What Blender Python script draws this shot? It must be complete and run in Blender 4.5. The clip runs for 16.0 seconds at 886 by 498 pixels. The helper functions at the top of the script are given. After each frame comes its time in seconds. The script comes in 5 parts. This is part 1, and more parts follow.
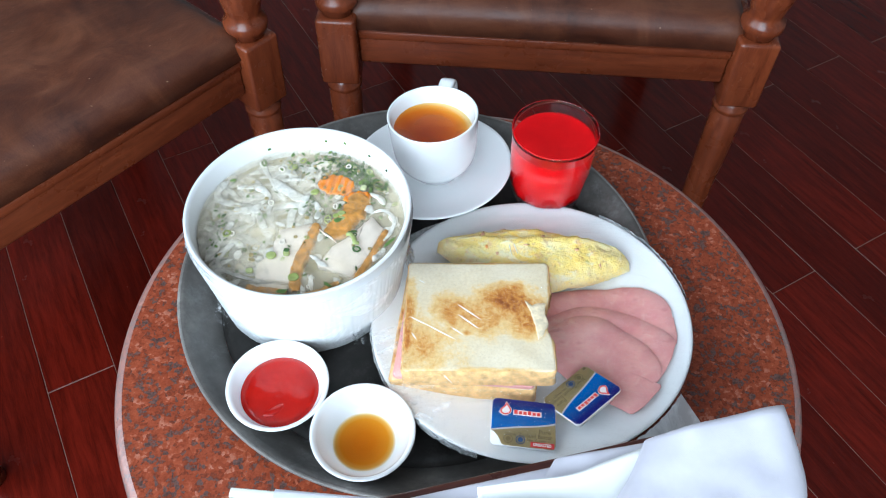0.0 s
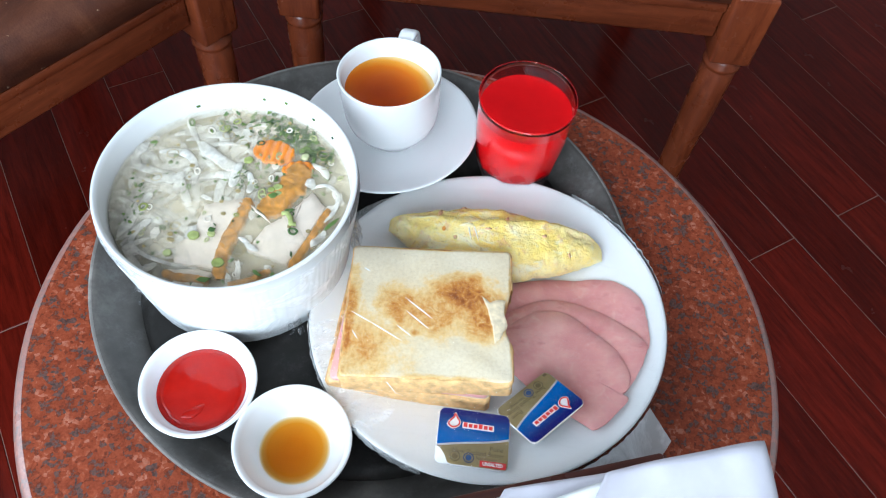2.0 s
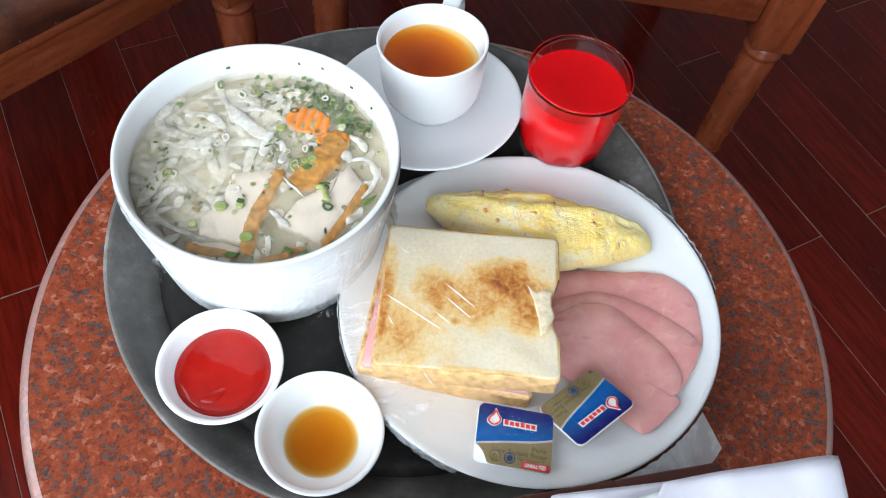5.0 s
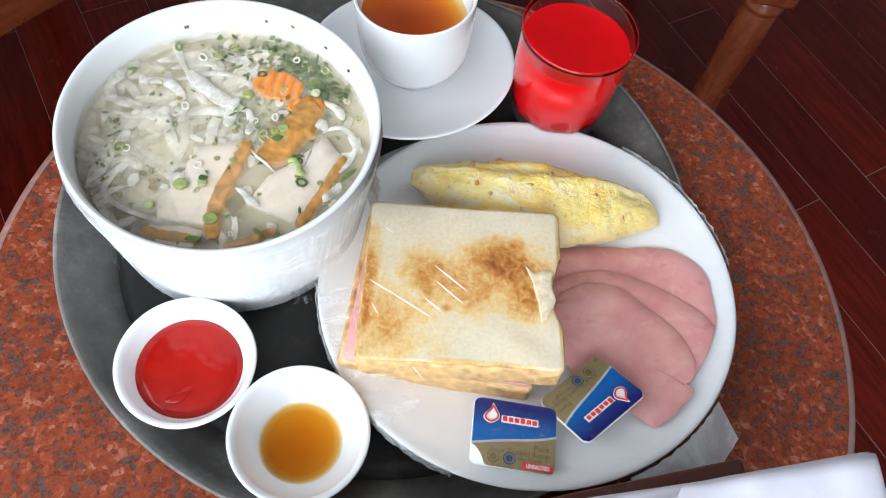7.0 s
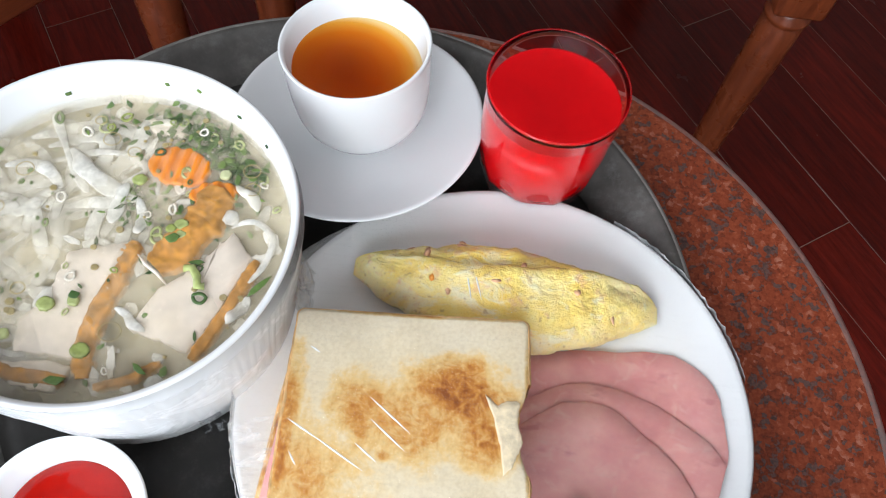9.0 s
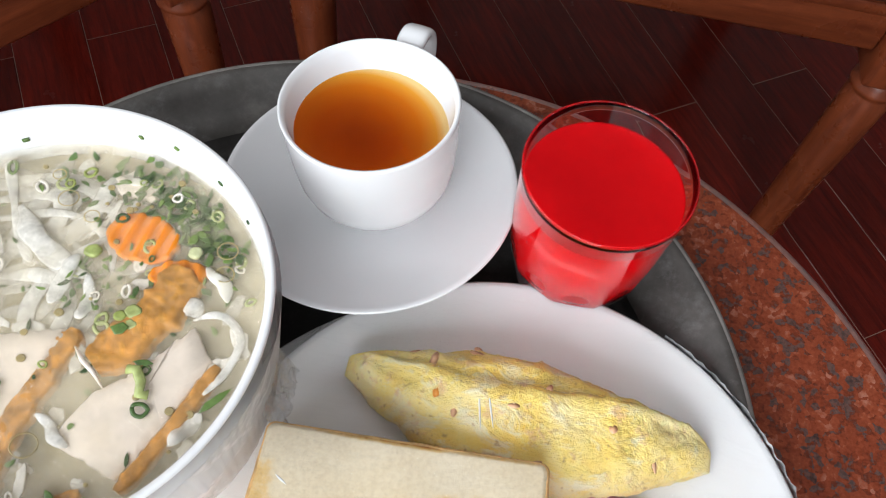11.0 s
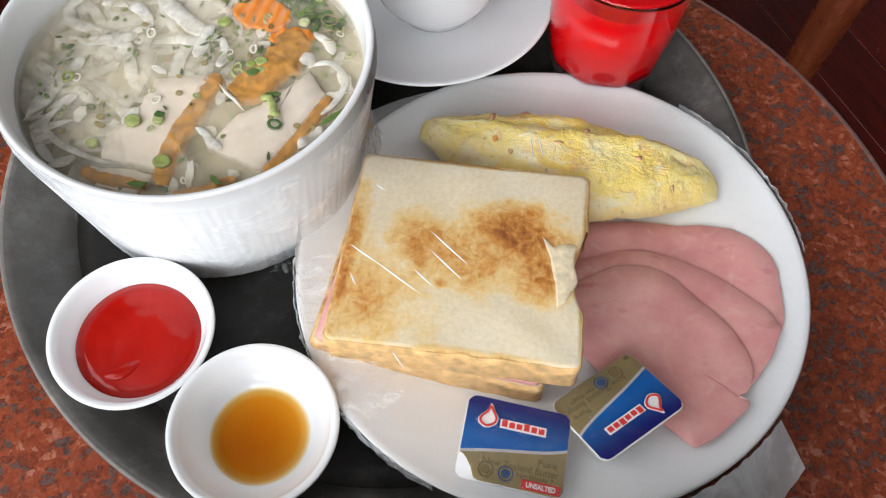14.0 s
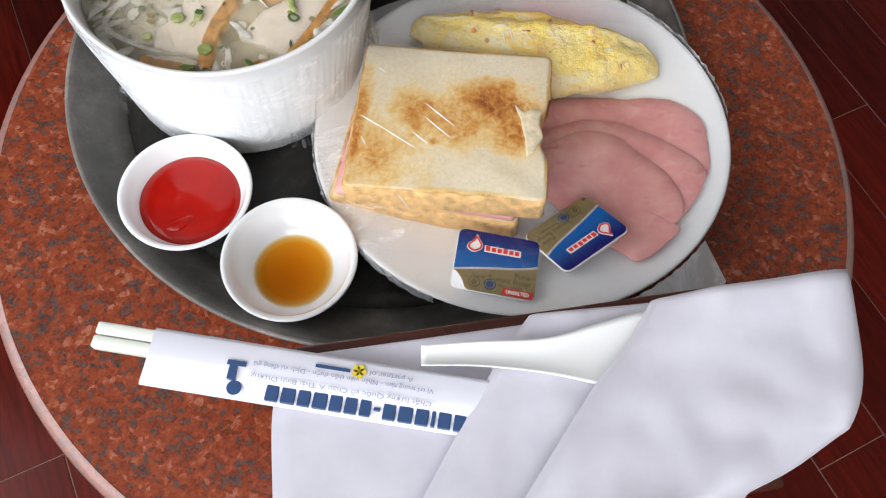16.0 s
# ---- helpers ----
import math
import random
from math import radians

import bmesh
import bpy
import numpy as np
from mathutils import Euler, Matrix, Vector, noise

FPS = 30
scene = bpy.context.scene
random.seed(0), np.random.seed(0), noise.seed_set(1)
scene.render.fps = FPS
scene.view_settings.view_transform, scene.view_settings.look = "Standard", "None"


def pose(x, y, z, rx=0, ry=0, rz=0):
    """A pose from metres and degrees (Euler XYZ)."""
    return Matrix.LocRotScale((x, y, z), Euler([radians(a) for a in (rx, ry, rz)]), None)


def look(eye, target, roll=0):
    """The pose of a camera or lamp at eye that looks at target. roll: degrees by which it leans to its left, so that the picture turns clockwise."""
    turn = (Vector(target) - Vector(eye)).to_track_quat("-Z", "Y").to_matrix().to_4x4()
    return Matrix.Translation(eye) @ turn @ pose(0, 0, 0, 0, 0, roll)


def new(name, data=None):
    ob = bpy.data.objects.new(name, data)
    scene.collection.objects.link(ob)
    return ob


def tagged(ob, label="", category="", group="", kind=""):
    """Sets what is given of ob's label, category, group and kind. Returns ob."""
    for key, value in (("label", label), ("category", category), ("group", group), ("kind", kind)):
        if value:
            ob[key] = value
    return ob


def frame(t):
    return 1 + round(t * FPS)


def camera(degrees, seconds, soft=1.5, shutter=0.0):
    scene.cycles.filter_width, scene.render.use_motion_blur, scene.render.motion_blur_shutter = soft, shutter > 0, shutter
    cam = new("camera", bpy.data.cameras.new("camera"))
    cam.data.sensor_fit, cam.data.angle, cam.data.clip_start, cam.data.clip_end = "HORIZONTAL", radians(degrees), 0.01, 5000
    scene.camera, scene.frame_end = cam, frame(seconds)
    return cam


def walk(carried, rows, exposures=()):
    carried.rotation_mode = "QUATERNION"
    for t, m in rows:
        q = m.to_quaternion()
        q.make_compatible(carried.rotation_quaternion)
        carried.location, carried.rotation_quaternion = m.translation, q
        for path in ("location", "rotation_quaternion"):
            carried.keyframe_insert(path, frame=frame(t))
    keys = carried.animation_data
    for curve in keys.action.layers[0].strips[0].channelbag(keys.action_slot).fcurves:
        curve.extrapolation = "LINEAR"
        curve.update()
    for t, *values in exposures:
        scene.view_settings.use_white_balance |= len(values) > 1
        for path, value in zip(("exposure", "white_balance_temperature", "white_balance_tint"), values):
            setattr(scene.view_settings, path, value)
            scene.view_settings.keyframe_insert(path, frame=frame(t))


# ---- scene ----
cam = camera(59.5, 16.0, 1.1)
PATH = [
    (0, (0.008, 0.03, 1.004), (-0.028, 1.274, -0.561), 1.4),
    (0.5, (0.011, 0.066, 0.991), (0.005, 1.242, -0.626), 2.9),
    (1, (0.018, 0.094, 0.977), (0.031, 1.224, -0.673), 4.0),
    (1.5, (0.026, 0.108, 0.975), (0.065, 1.213, -0.692), 5.8),
    (2, (0.021, 0.108, 0.973), (0.063, 1.199, -0.702), 6.8),
    (2.5, (0.013, 0.108, 0.967), (0.051, 1.183, -0.719), 7.5),
    (3, (0.005, 0.11, 0.962), (0.044, 1.176, -0.729), 8.3),
    (5.5, (-0.012, 0.133, 0.936), (0.049, 1.174, -0.77), 10.3),
    (6, (-0.017, 0.141, 0.93), (0.058, 1.155, -0.792), 10.8),
    (6.5, (-0.012, 0.146, 0.916), (0.076, 1.134, -0.82), 11.3),
    (7, (-0.009, 0.157, 0.904), (0.095, 1.135, -0.837), 11.6),
    (7.5, (-0.007, 0.171, 0.912), (0.141, 1.157, -0.822), 12.8),
    (8, (-0.01, 0.19, 0.912), (0.144, 1.181, -0.819), 12.3),
    (8.2, (-0.001, 0.206, 0.903), (0.138, 1.185, -0.835), 11.7),
    (10.3, (0.033, 0.306, 0.824), (0.01, 1.231, -0.95), 7.6),
    (10.5, (0.033, 0.312, 0.822), (0.002, 1.252, -0.944), 7.6),
    (11, (0.034, 0.322, 0.816), (-0.027, 1.305, -0.924), 7.5),
    (11.5, (0.034, 0.326, 0.812), (-0.05, 1.333, -0.913), 7.7),
    (12, (0.019, 0.32, 0.82), (-0.088, 1.328, -0.904), 7.9),
    (12.5, (0.024, 0.279, 0.822), (-0.102, 1.263, -0.914), 6.3),
    (13, (0.034, 0.245, 0.82), (-0.086, 1.205, -0.931), 5.2),
    (13.5, (0.033, 0.216, 0.826), (-0.063, 1.158, -0.936), 4.9),
    (14, (0.031, 0.186, 0.832), (-0.052, 1.132, -0.928), 4.5),
    (14.5, (0.027, 0.161, 0.853), (-0.052, 1.101, -0.911), 4.4),
    (15, (0.026, 0.135, 0.87), (-0.031, 1.053, -0.906), 5.2),
    (15.5, (0.027, 0.113, 0.885), (-0.005, 0.991, -0.911), 5.6),
    (16, (0.036, 0.102, 0.887), (0.01, 0.944, -0.927), 5.4),
]
# the clip's camera sets its white balance cooler at first
TONE = [(0, 0, 5500, 2), (3, 0, 5650, 4), (5.5, -0.08, 5950, 6), (8, -0.12, 6100, 8), (10.5, -0.15, 6350, 10), (12.0, -0.10, 6500, 10), (13.0, -0.40, 6650, 10), (14.5, -0.35, 6450, 10), (16, -0.39, 6550, 11)]
walk(cam, [(t, look(eye, target, roll)) for t, eye, target, roll in PATH], TONE)

# ---- light ----
world = bpy.data.worlds.new("world")
scene.world = world
world.use_nodes = True
sky = world.node_tree.nodes.new("ShaderNodeTexSky")
sky.sky_type, sky.sun_disc = "NISHITA", False
sky.sun_elevation, sky.sun_rotation = radians(40), radians(250)
background = world.node_tree.nodes["Background"]
world.node_tree.links.new(sky.outputs[0], background.inputs[0])
background.inputs[1].default_value = 0.1


def window_light(name, place, target, width, height, power, colour):
    data = bpy.data.lights.new(name, "AREA")
    data.shape, data.size, data.size_y = "RECTANGLE", width, height
    data.energy, data.color = power, colour
    ob = new(name, data)
    ob.matrix_world = look(place, target)
    return ob


# daylight that enters through the windows behind and to one side of the table
window_light("window_light", (-1.64, -0.40, 1.65), (0.0, -0.40, 1.35), 1.8, 1.8, 38, (0.94, 0.97, 1.0))
window_light("window_light", (-0.45, -1.34, 1.50), (-0.45, 0.0, 1.30), 1.8, 1.6, 74, (0.94, 0.97, 1.0))

# ---- materials ----


class Nodes:
    """A short way to write a node material."""

    def __init__(self, name, rough=0.5, metal=0.0, spec=0.5):
        self.mat = bpy.data.materials.new(name)
        self.mat.use_nodes = True
        self.tree = self.mat.node_tree
        self.bsdf = self.tree.nodes["Principled BSDF"]
        self.set(Roughness=rough, Metallic=metal)
        self.bsdf.inputs["Specular IOR Level"].default_value = spec
        self.coord = self.tree.nodes.new("ShaderNodeTexCoord").outputs["Object"]

    def set(self, **values):
        for k, v in values.items():
            self.bsdf.inputs[k.replace("_", " ")].default_value = v
        return self

    def node(self, kind, **ins):
        n = self.tree.nodes.new(kind)
        for k, v in ins.items():
            k = k.replace("_", " ")
            if isinstance(v, bpy.types.NodeSocket):
                self.tree.links.new(v, n.inputs[k])
            else:
                n.inputs[k].default_value = v
        return n

    def link(self, a, name):
        self.tree.links.new(a, self.bsdf.inputs[name])
        return self

    def scaled(self, x, y, z, turn=0.0):
        m = self.node("ShaderNodeMapping", Vector=self.coord)
        m.inputs["Scale"].default_value = (x, y, z)
        m.inputs["Rotation"].default_value = (0, 0, radians(turn))
        return m.outputs[0]

    def noise(self, scale, detail=4.0, rough=0.6, vector=None, distort=0.0):
        return self.node("ShaderNodeTexNoise", Vector=vector or self.coord, Scale=scale, Detail=detail, Roughness=rough, Distortion=distort).outputs["Fac"]

    def voronoi(self, scale, out="Color", vector=None, feature="F1"):
        n = self.node("ShaderNodeTexVoronoi", Vector=vector or self.coord, Scale=scale)
        n.feature = feature
        return n.outputs[out]

    def ramp(self, fac, *stops):
        n = self.node("ShaderNodeValToRGB", Fac=fac)
        e = n.color_ramp.elements
        while len(e) < len(stops):
            e.new(0.5)
        for el, (pos, col) in zip(e, stops):
            el.position = pos
            el.color = (*col, 1) if len(col) == 3 else col
        return n.outputs["Color"]

    def grey(self, fac, a, b):
        return self.ramp(fac, (a, (0, 0, 0)), (b, (1, 1, 1)))

    def mix(self, fac, a, b, mode="MIX"):
        n = self.tree.nodes.new("ShaderNodeMix")
        n.data_type, n.blend_type = "RGBA", mode
        for key, v in (("Factor_Float", fac), ("A_Color", a), ("B_Color", b)):
            sock = next(s for s in n.inputs if s.identifier == key)
            if isinstance(v, bpy.types.NodeSocket):
                self.tree.links.new(v, sock)
            else:
                sock.default_value = v if key == "Factor_Float" else (*v, 1)
        return next(s for s in n.outputs if s.identifier == "Result_Color")

    def math(self, op, a, b=0.0):
        n = self.tree.nodes.new("ShaderNodeMath")
        n.operation = op
        for sock, v in zip(n.inputs, (a, b)):
            if isinstance(v, bpy.types.NodeSocket):
                self.tree.links.new(v, sock)
            else:
                sock.default_value = v
        return n.outputs[0]

    def bump(self, height, strength=0.3, distance=0.001):
        b = self.node("ShaderNodeBump", Height=height, Strength=strength, Distance=distance)
        return self.link(b.outputs[0], "Normal")

    def colour(self, c):
        if isinstance(c, bpy.types.NodeSocket):
            return self.link(c, "Base Color")
        self.bsdf.inputs["Base Color"].default_value = (*c, 1)
        return self

    def spot(self, x, y, rx, ry, edge=0.5):
        """1 inside an ellipse on the thing's own plan, falling to 0 at its edge, uneven."""
        m = self.node("ShaderNodeMapping", Vector=self.coord)
        m.vector_type = "TEXTURE"
        m.inputs["Location"].default_value = (x, y, 0)
        m.inputs["Scale"].default_value = (rx, ry, 100)
        d = self.node("ShaderNodeVectorMath", Vector=m.outputs[0])
        d.operation = "LENGTH"
        wob = self.math("MULTIPLY", self.math("SUBTRACT", self.noise(90, 5, 0.65), 0.5), 1.6)
        r = self.math("ADD", d.outputs["Value"], wob)
        return self.ramp(r, (edge, (1, 1, 1)), (1.0, (0, 0, 0)))


def plain(name, col, rough=0.5, metal=0.0, vary=0.08, scale=40.0, bump=0.0, spec=0.5):
    n = Nodes(name, rough, metal, spec)
    f = n.noise(scale, 5)
    dark = tuple(c * (1 - vary) for c in col)
    light = tuple(min(1, c * (1 + vary)) for c in col)
    n.colour(n.ramp(f, (0.3, dark), (0.7, light)))
    if bump:
        n.bump(n.noise(scale * 4, 6), bump)
    return n.mat


def granite(name="red_granite", rough=0.2, spec=0.22, edge_light=0.0):
    n = Nodes(name, rough, spec=spec)
    warp = n.node("ShaderNodeVectorMath")
    warp.operation = "MULTIPLY_ADD"
    nz = n.node("ShaderNodeTexNoise", Vector=n.coord, Scale=140.0, Detail=3.0)
    n.tree.links.new(nz.outputs["Color"], warp.inputs[0])
    warp.inputs[1].default_value = (0.006, 0.006, 0.006)
    n.tree.links.new(n.coord, warp.inputs[2])
    cell = n.voronoi(330, "Color", warp.outputs[0])
    pick = n.node("ShaderNodeSeparateColor", Color=cell)
    clump = n.noise(105, 5, 0.62)
    k = n.math("ADD", n.math("MULTIPLY", pick.outputs[0], 0.38), n.math("MULTIPLY", clump, 0.92))
    base = n.ramp(k, (0.34, (0.030, 0.027, 0.027)), (0.49, (0.085, 0.065, 0.06)), (0.53, (0.10, 0.020, 0.010)), (0.62, (0.205, 0.034, 0.012)), (0.82, (0.28, 0.058, 0.022)), (0.95, (0.42, 0.17, 0.11)))
    fine = n.noise(600, 3)
    # pale tint painted in for window light reflected off the bevel
    base = n.mix(edge_light, base, (0.56, 0.46, 0.44))
    n.colour(n.mix(0.22, base, n.ramp(fine, (0.35, (0.08, 0.03, 0.02)), (0.7, (0.42, 0.12, 0.06)))))
    n.link(n.ramp(n.noise(30, 4), (0.3, (rough * 0.7,) * 3), (0.7, (rough * 1.4,) * 3)), "Roughness")
    return n.mat


def wood(name, dark, light, rough=0.3, along=(3, 30, 30), worn=0.0, random_tint=False, turn=0.0):
    n = Nodes(name, rough, spec=0.2 if random_tint else 0.5)
    v = n.scaled(*along, turn)
    g = n.noise(4, 7, 0.62, v, 0.6)
    f = n.noise(26, 5, 0.7, v)
    c = n.ramp(n.math("ADD", n.math("MULTIPLY", g, 0.7), n.math("MULTIPLY", f, 0.3)), (0.32, dark), (0.68, light))
    if random_tint:
        info = n.tree.nodes.new("ShaderNodeObjectInfo").outputs["Random"]
        c = n.mix(1.0, c, n.ramp(info, (0.0, (0.74, 0.72, 0.72)), (0.5, (1, 1, 1)), (1.0, (1.25, 1.15, 1.1))), "MULTIPLY")
    if worn:
        c = n.mix(n.math("MULTIPLY", n.grey(n.noise(14, 6, 0.7), 0.58, 0.72), worn), c, tuple(min(1, x * 2.6 + 0.04) for x in light))
    n.colour(c)
    n.link(n.ramp(n.noise(18, 5), (0.3, (rough * 0.75,) * 3), (0.7, (min(1, rough * 1.4),) * 3)), "Roughness")
    n.bump(f, 0.04 if random_tint else 0.12, 0.0006)
    return n.mat


def leather():
    n = Nodes("brown_leather", 0.36)
    base = n.ramp(n.noise(11, 7, 0.7, None, 0.8), (0.3, (0.042, 0.0105, 0.005)), (0.5, (0.090, 0.026, 0.011)), (0.72, (0.165, 0.057, 0.025)))
    streak = n.grey(n.noise(9, 6, 0.7, n.scaled(1, 6, 1, 30)), 0.5, 0.75)
    c = n.mix(n.math("MULTIPLY", streak, 0.4), base, (0.19, 0.075, 0.036))
    spots = n.grey(n.noise(120, 2), 0.74, 0.78)
    n.colour(n.mix(n.math("MULTIPLY", spots, 0.6), c, (0.5, 0.36, 0.24)))
    n.link(n.ramp(n.noise(20, 4), (0.3, (0.40,) * 3), (0.7, (0.58,) * 3)), "Roughness")
    n.bump(n.voronoi(420, "Distance"), 0.25, 0.0006)
    return n.mat


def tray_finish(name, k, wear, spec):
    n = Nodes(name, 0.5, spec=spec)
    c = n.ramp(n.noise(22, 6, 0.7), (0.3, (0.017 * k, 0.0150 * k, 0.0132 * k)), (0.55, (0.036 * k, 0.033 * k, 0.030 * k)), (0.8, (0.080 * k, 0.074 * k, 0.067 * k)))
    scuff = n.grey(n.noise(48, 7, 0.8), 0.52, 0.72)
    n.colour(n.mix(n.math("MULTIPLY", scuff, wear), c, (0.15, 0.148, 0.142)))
    n.link(n.ramp(n.noise(40, 5), (0.3, (0.35,) * 3), (0.7, (0.6,) * 3)), "Roughness")
    n.bump(n.noise(500, 3), 0.15, 0.0004)
    return n.mat


def glazed(name="white_china", col=(0.82, 0.83, 0.835)):
    n = Nodes(name, 0.12)
    n.colour(n.ramp(n.noise(18, 4), (0.3, tuple(c * 0.97 for c in col)), (0.7, col)))
    n.set(Coat_Weight=0.3, Coat_Roughness=0.06)
    return n.mat


def clear_glass(name="clear_glass", tint=(1, 1, 1), beads=0.0):
    n = Nodes(name, 0.0)
    if beads:
        # fine dew on the cold foot of the glass, none at the lip
        foot = n.node("ShaderNodeSeparateXYZ", Vector=n.coord).outputs[2]
        wet = n.math("MULTIPLY", n.grey(n.noise(1500, 3, 0.6), 0.45, 0.62), n.ramp(n.math("MULTIPLY", foot, 14), (0.25, (1, 1, 1)), (0.8, (0, 0, 0))))
        n.bump(wet, beads, 0.0005)
    n.colour(tint)
    n.set(Transmission_Weight=1.0, IOR=1.48)
    return n.mat


def film(name, gloss=0.5, milk=0.04, grain=60.0, along=(1, 1, 1), turn=0.0, crease=0.5, haze=0.0):
    """Cling film: clear, with creases that catch the light."""
    n = Nodes(name, 0.08)
    t = n.tree
    clear = t.nodes.new("ShaderNodeBsdfTransparent")
    shine = n.node("ShaderNodeBsdfGlossy", Roughness=0.12)
    white = n.node("ShaderNodeBsdfDiffuse", Color=(0.85, 0.87, 0.88, 1))
    folds = n.noise(grain, 6, 0.7, n.scaled(*along, turn), 0.8)
    bump = n.node("ShaderNodeBump", Height=folds, Strength=crease, Distance=0.003)
    t.links.new(bump.outputs[0], shine.inputs["Normal"])
    fres = n.node("ShaderNodeFresnel", IOR=1.3)
    t.links.new(bump.outputs[0], fres.inputs["Normal"])
    a = t.nodes.new("ShaderNodeMixShader")
    t.links.new(n.math("MULTIPLY", fres.outputs[0], gloss), a.inputs[0])
    t.links.new(clear.outputs[0], a.inputs[1])
    t.links.new(shine.outputs[0], a.inputs[2])
    b = t.nodes.new("ShaderNodeMixShader")
    t.links.new(n.math("ADD", n.math("MULTIPLY", n.grey(folds, 0.5, 0.75), milk), haze), b.inputs[0])
    t.links.new(a.outputs[0], b.inputs[1])
    t.links.new(white.outputs[0], b.inputs[2])
    t.links.new(b.outputs[0], t.nodes["Material Output"].inputs["Surface"])
    return n.mat


GRANITE = granite()
# rougher granite, its colour lightened to imitate the highlight along the edge
BEVEL = granite("highlit_granite_edge", 0.35, 0.8, 0.35)
CHAIR_WOOD = wood("varnished_chair_wood", (0.095, 0.019, 0.007), (0.225, 0.054, 0.0185), 0.28, (3, 26, 26), 0.15)
CHAIR_WOOD_UP = wood("varnished_turned_wood", (0.095, 0.019, 0.007), (0.235, 0.056, 0.019), 0.26, (26, 26, 3), 0.2)
PLANK_WOOD = wood("red_floor_wood", (0.038, 0.0031, 0.0017), (0.132, 0.0100, 0.0050), 0.2, (2.5, 28, 28), 0.0, True)
BOX_WOOD = wood("dark_red_lacquer", (0.045, 0.012, 0.008), (0.10, 0.026, 0.016), 0.3, (3, 30, 30))
LEATHER = leather()
TRAY = tray_finish("black_tray", 0.55, 0.16, 0.2)
# real scuffs, over a grey raised to imitate light on the sloping wall
TRAY_RIM = tray_finish("worn_lit_rim", 2.3, 0.7, 0.4)
# same finish, paler again for the thin line at the edge
TRAY_LIP = tray_finish("pale_grey_lip", 5.0, 0.8, 0.5)
CHINA = glazed()
GLASS = clear_glass(beads=0.5)
WALL = plain("pale_wall_paint", (0.40, 0.39, 0.38), 0.7, 0, 0.05, 3)
CEILING = plain("white_ceiling_paint", (0.80, 0.80, 0.80), 0.8, 0, 0.03, 3)
FLOOR_GAP = plain("pale_floor_joint", (0.22, 0.12, 0.09), 0.7, 0, 0.2, 30)
FRAME = plain("white_frame_paint", (0.7, 0.7, 0.68), 0.4, 0, 0.04, 8)


def linen():
    n = Nodes("white_twill_linen", 0.85)
    n.colour(n.ramp(n.noise(30, 4), (0.3, (0.55, 0.535, 0.60)), (0.7, (0.63, 0.615, 0.675))))
    v = n.scaled(1, 1, 1, 38)
    w = n.node("ShaderNodeTexWave", Vector=v, Scale=420.0)
    n.bump(w.outputs["Fac"], 0.12, 0.0003)
    n.set(Sheen_Weight=0.15)
    return n.mat


LINEN = linen()
PAPER = plain("white_paper", (0.70, 0.70, 0.77), 0.55, 0, 0.02, 20)
PLASTIC_WHITE = plain("ivory_plastic", (0.78, 0.80, 0.72), 0.25, 0, 0.02, 20)
SPOON = glazed("white_melamine", (0.83, 0.84, 0.83))

# ---- building helpers ----


def link_mesh(name, bm, mat, parent=None, label="", smooth=True):
    me = bpy.data.meshes.new(name)
    bmesh.ops.recalc_face_normals(bm, faces=bm.faces)
    bm.to_mesh(me)
    bm.free()
    for m in mat if isinstance(mat, (list, tuple)) else (mat,):
        me.materials.append(m)
    if smooth:
        me.polygons.foreach_set("use_smooth", [True] * len(me.polygons))
    ob = new(name, me)
    if parent:
        ob.parent = parent
    if label:
        tagged(ob, label)
    return ob


def part(name, bm, mat, parent, label="", smooth=True):
    return link_mesh(name, bm, mat, parent, label, smooth)


def thing(name, m, label, category, group=""):
    ob = new(name)
    ob.empty_display_size = 0.02
    ob.matrix_world = m
    return tagged(ob, label, category, group)


def sharp(ob, angle=35):
    me = ob.data
    bm = bmesh.new()
    bm.from_mesh(me)
    for e in bm.edges:
        if len(e.link_faces) == 2 and e.calc_face_angle(0) > radians(angle):
            e.smooth = False
    bm.to_mesh(me)
    bm.free()
    return ob


def lathe(profile, n=72, wobble=0.0, bm=None, centre=(0, 0, 0), seed=0):
    """Turns (radius, height) pairs about the upright axis."""
    bm = bm or bmesh.new()
    rings = []
    for r, z in profile:
        if r < 1e-6:
            rings.append([bm.verts.new((centre[0], centre[1], centre[2] + z))])
            continue
        ring = []
        for i in range(n):
            a = 2 * math.pi * i / n
            k = r * (1 + wobble * noise.noise((math.cos(a) * 2 + seed, math.sin(a) * 2, z * 20)))
            ring.append(bm.verts.new((centre[0] + k * math.cos(a), centre[1] + k * math.sin(a), centre[2] + z)))
        rings.append(ring)
    for a, b in zip(rings, rings[1:]):
        for i in range(n):
            j = (i + 1) % n
            if len(a) == 1 and len(b) > 1:
                bm.faces.new((a[0], b[i], b[j]))
            elif len(b) == 1 and len(a) > 1:
                bm.faces.new((a[i], b[0], a[j]))
            elif len(a) > 1:
                bm.faces.new((a[i], b[i], b[j], a[j]))
    return bm


def box(x0, y0, z0, x1, y1, z1, bevel=0.0, seg=2, bm=None):
    out = bmesh.new()
    bmesh.ops.create_cube(out, size=1)
    for v in out.verts:
        v.co = Vector((x0 if v.co.x < 0 else x1, y0 if v.co.y < 0 else y1, z0 if v.co.z < 0 else z1))
    if bevel:
        bmesh.ops.bevel(out, geom=out.edges[:], offset=bevel, segments=seg, profile=0.5, affect="EDGES")
    if bm is None:
        return out
    me = bpy.data.meshes.new("tmp")
    out.to_mesh(me)
    out.free()
    bm.from_mesh(me)
    bpy.data.meshes.remove(me)
    return bm


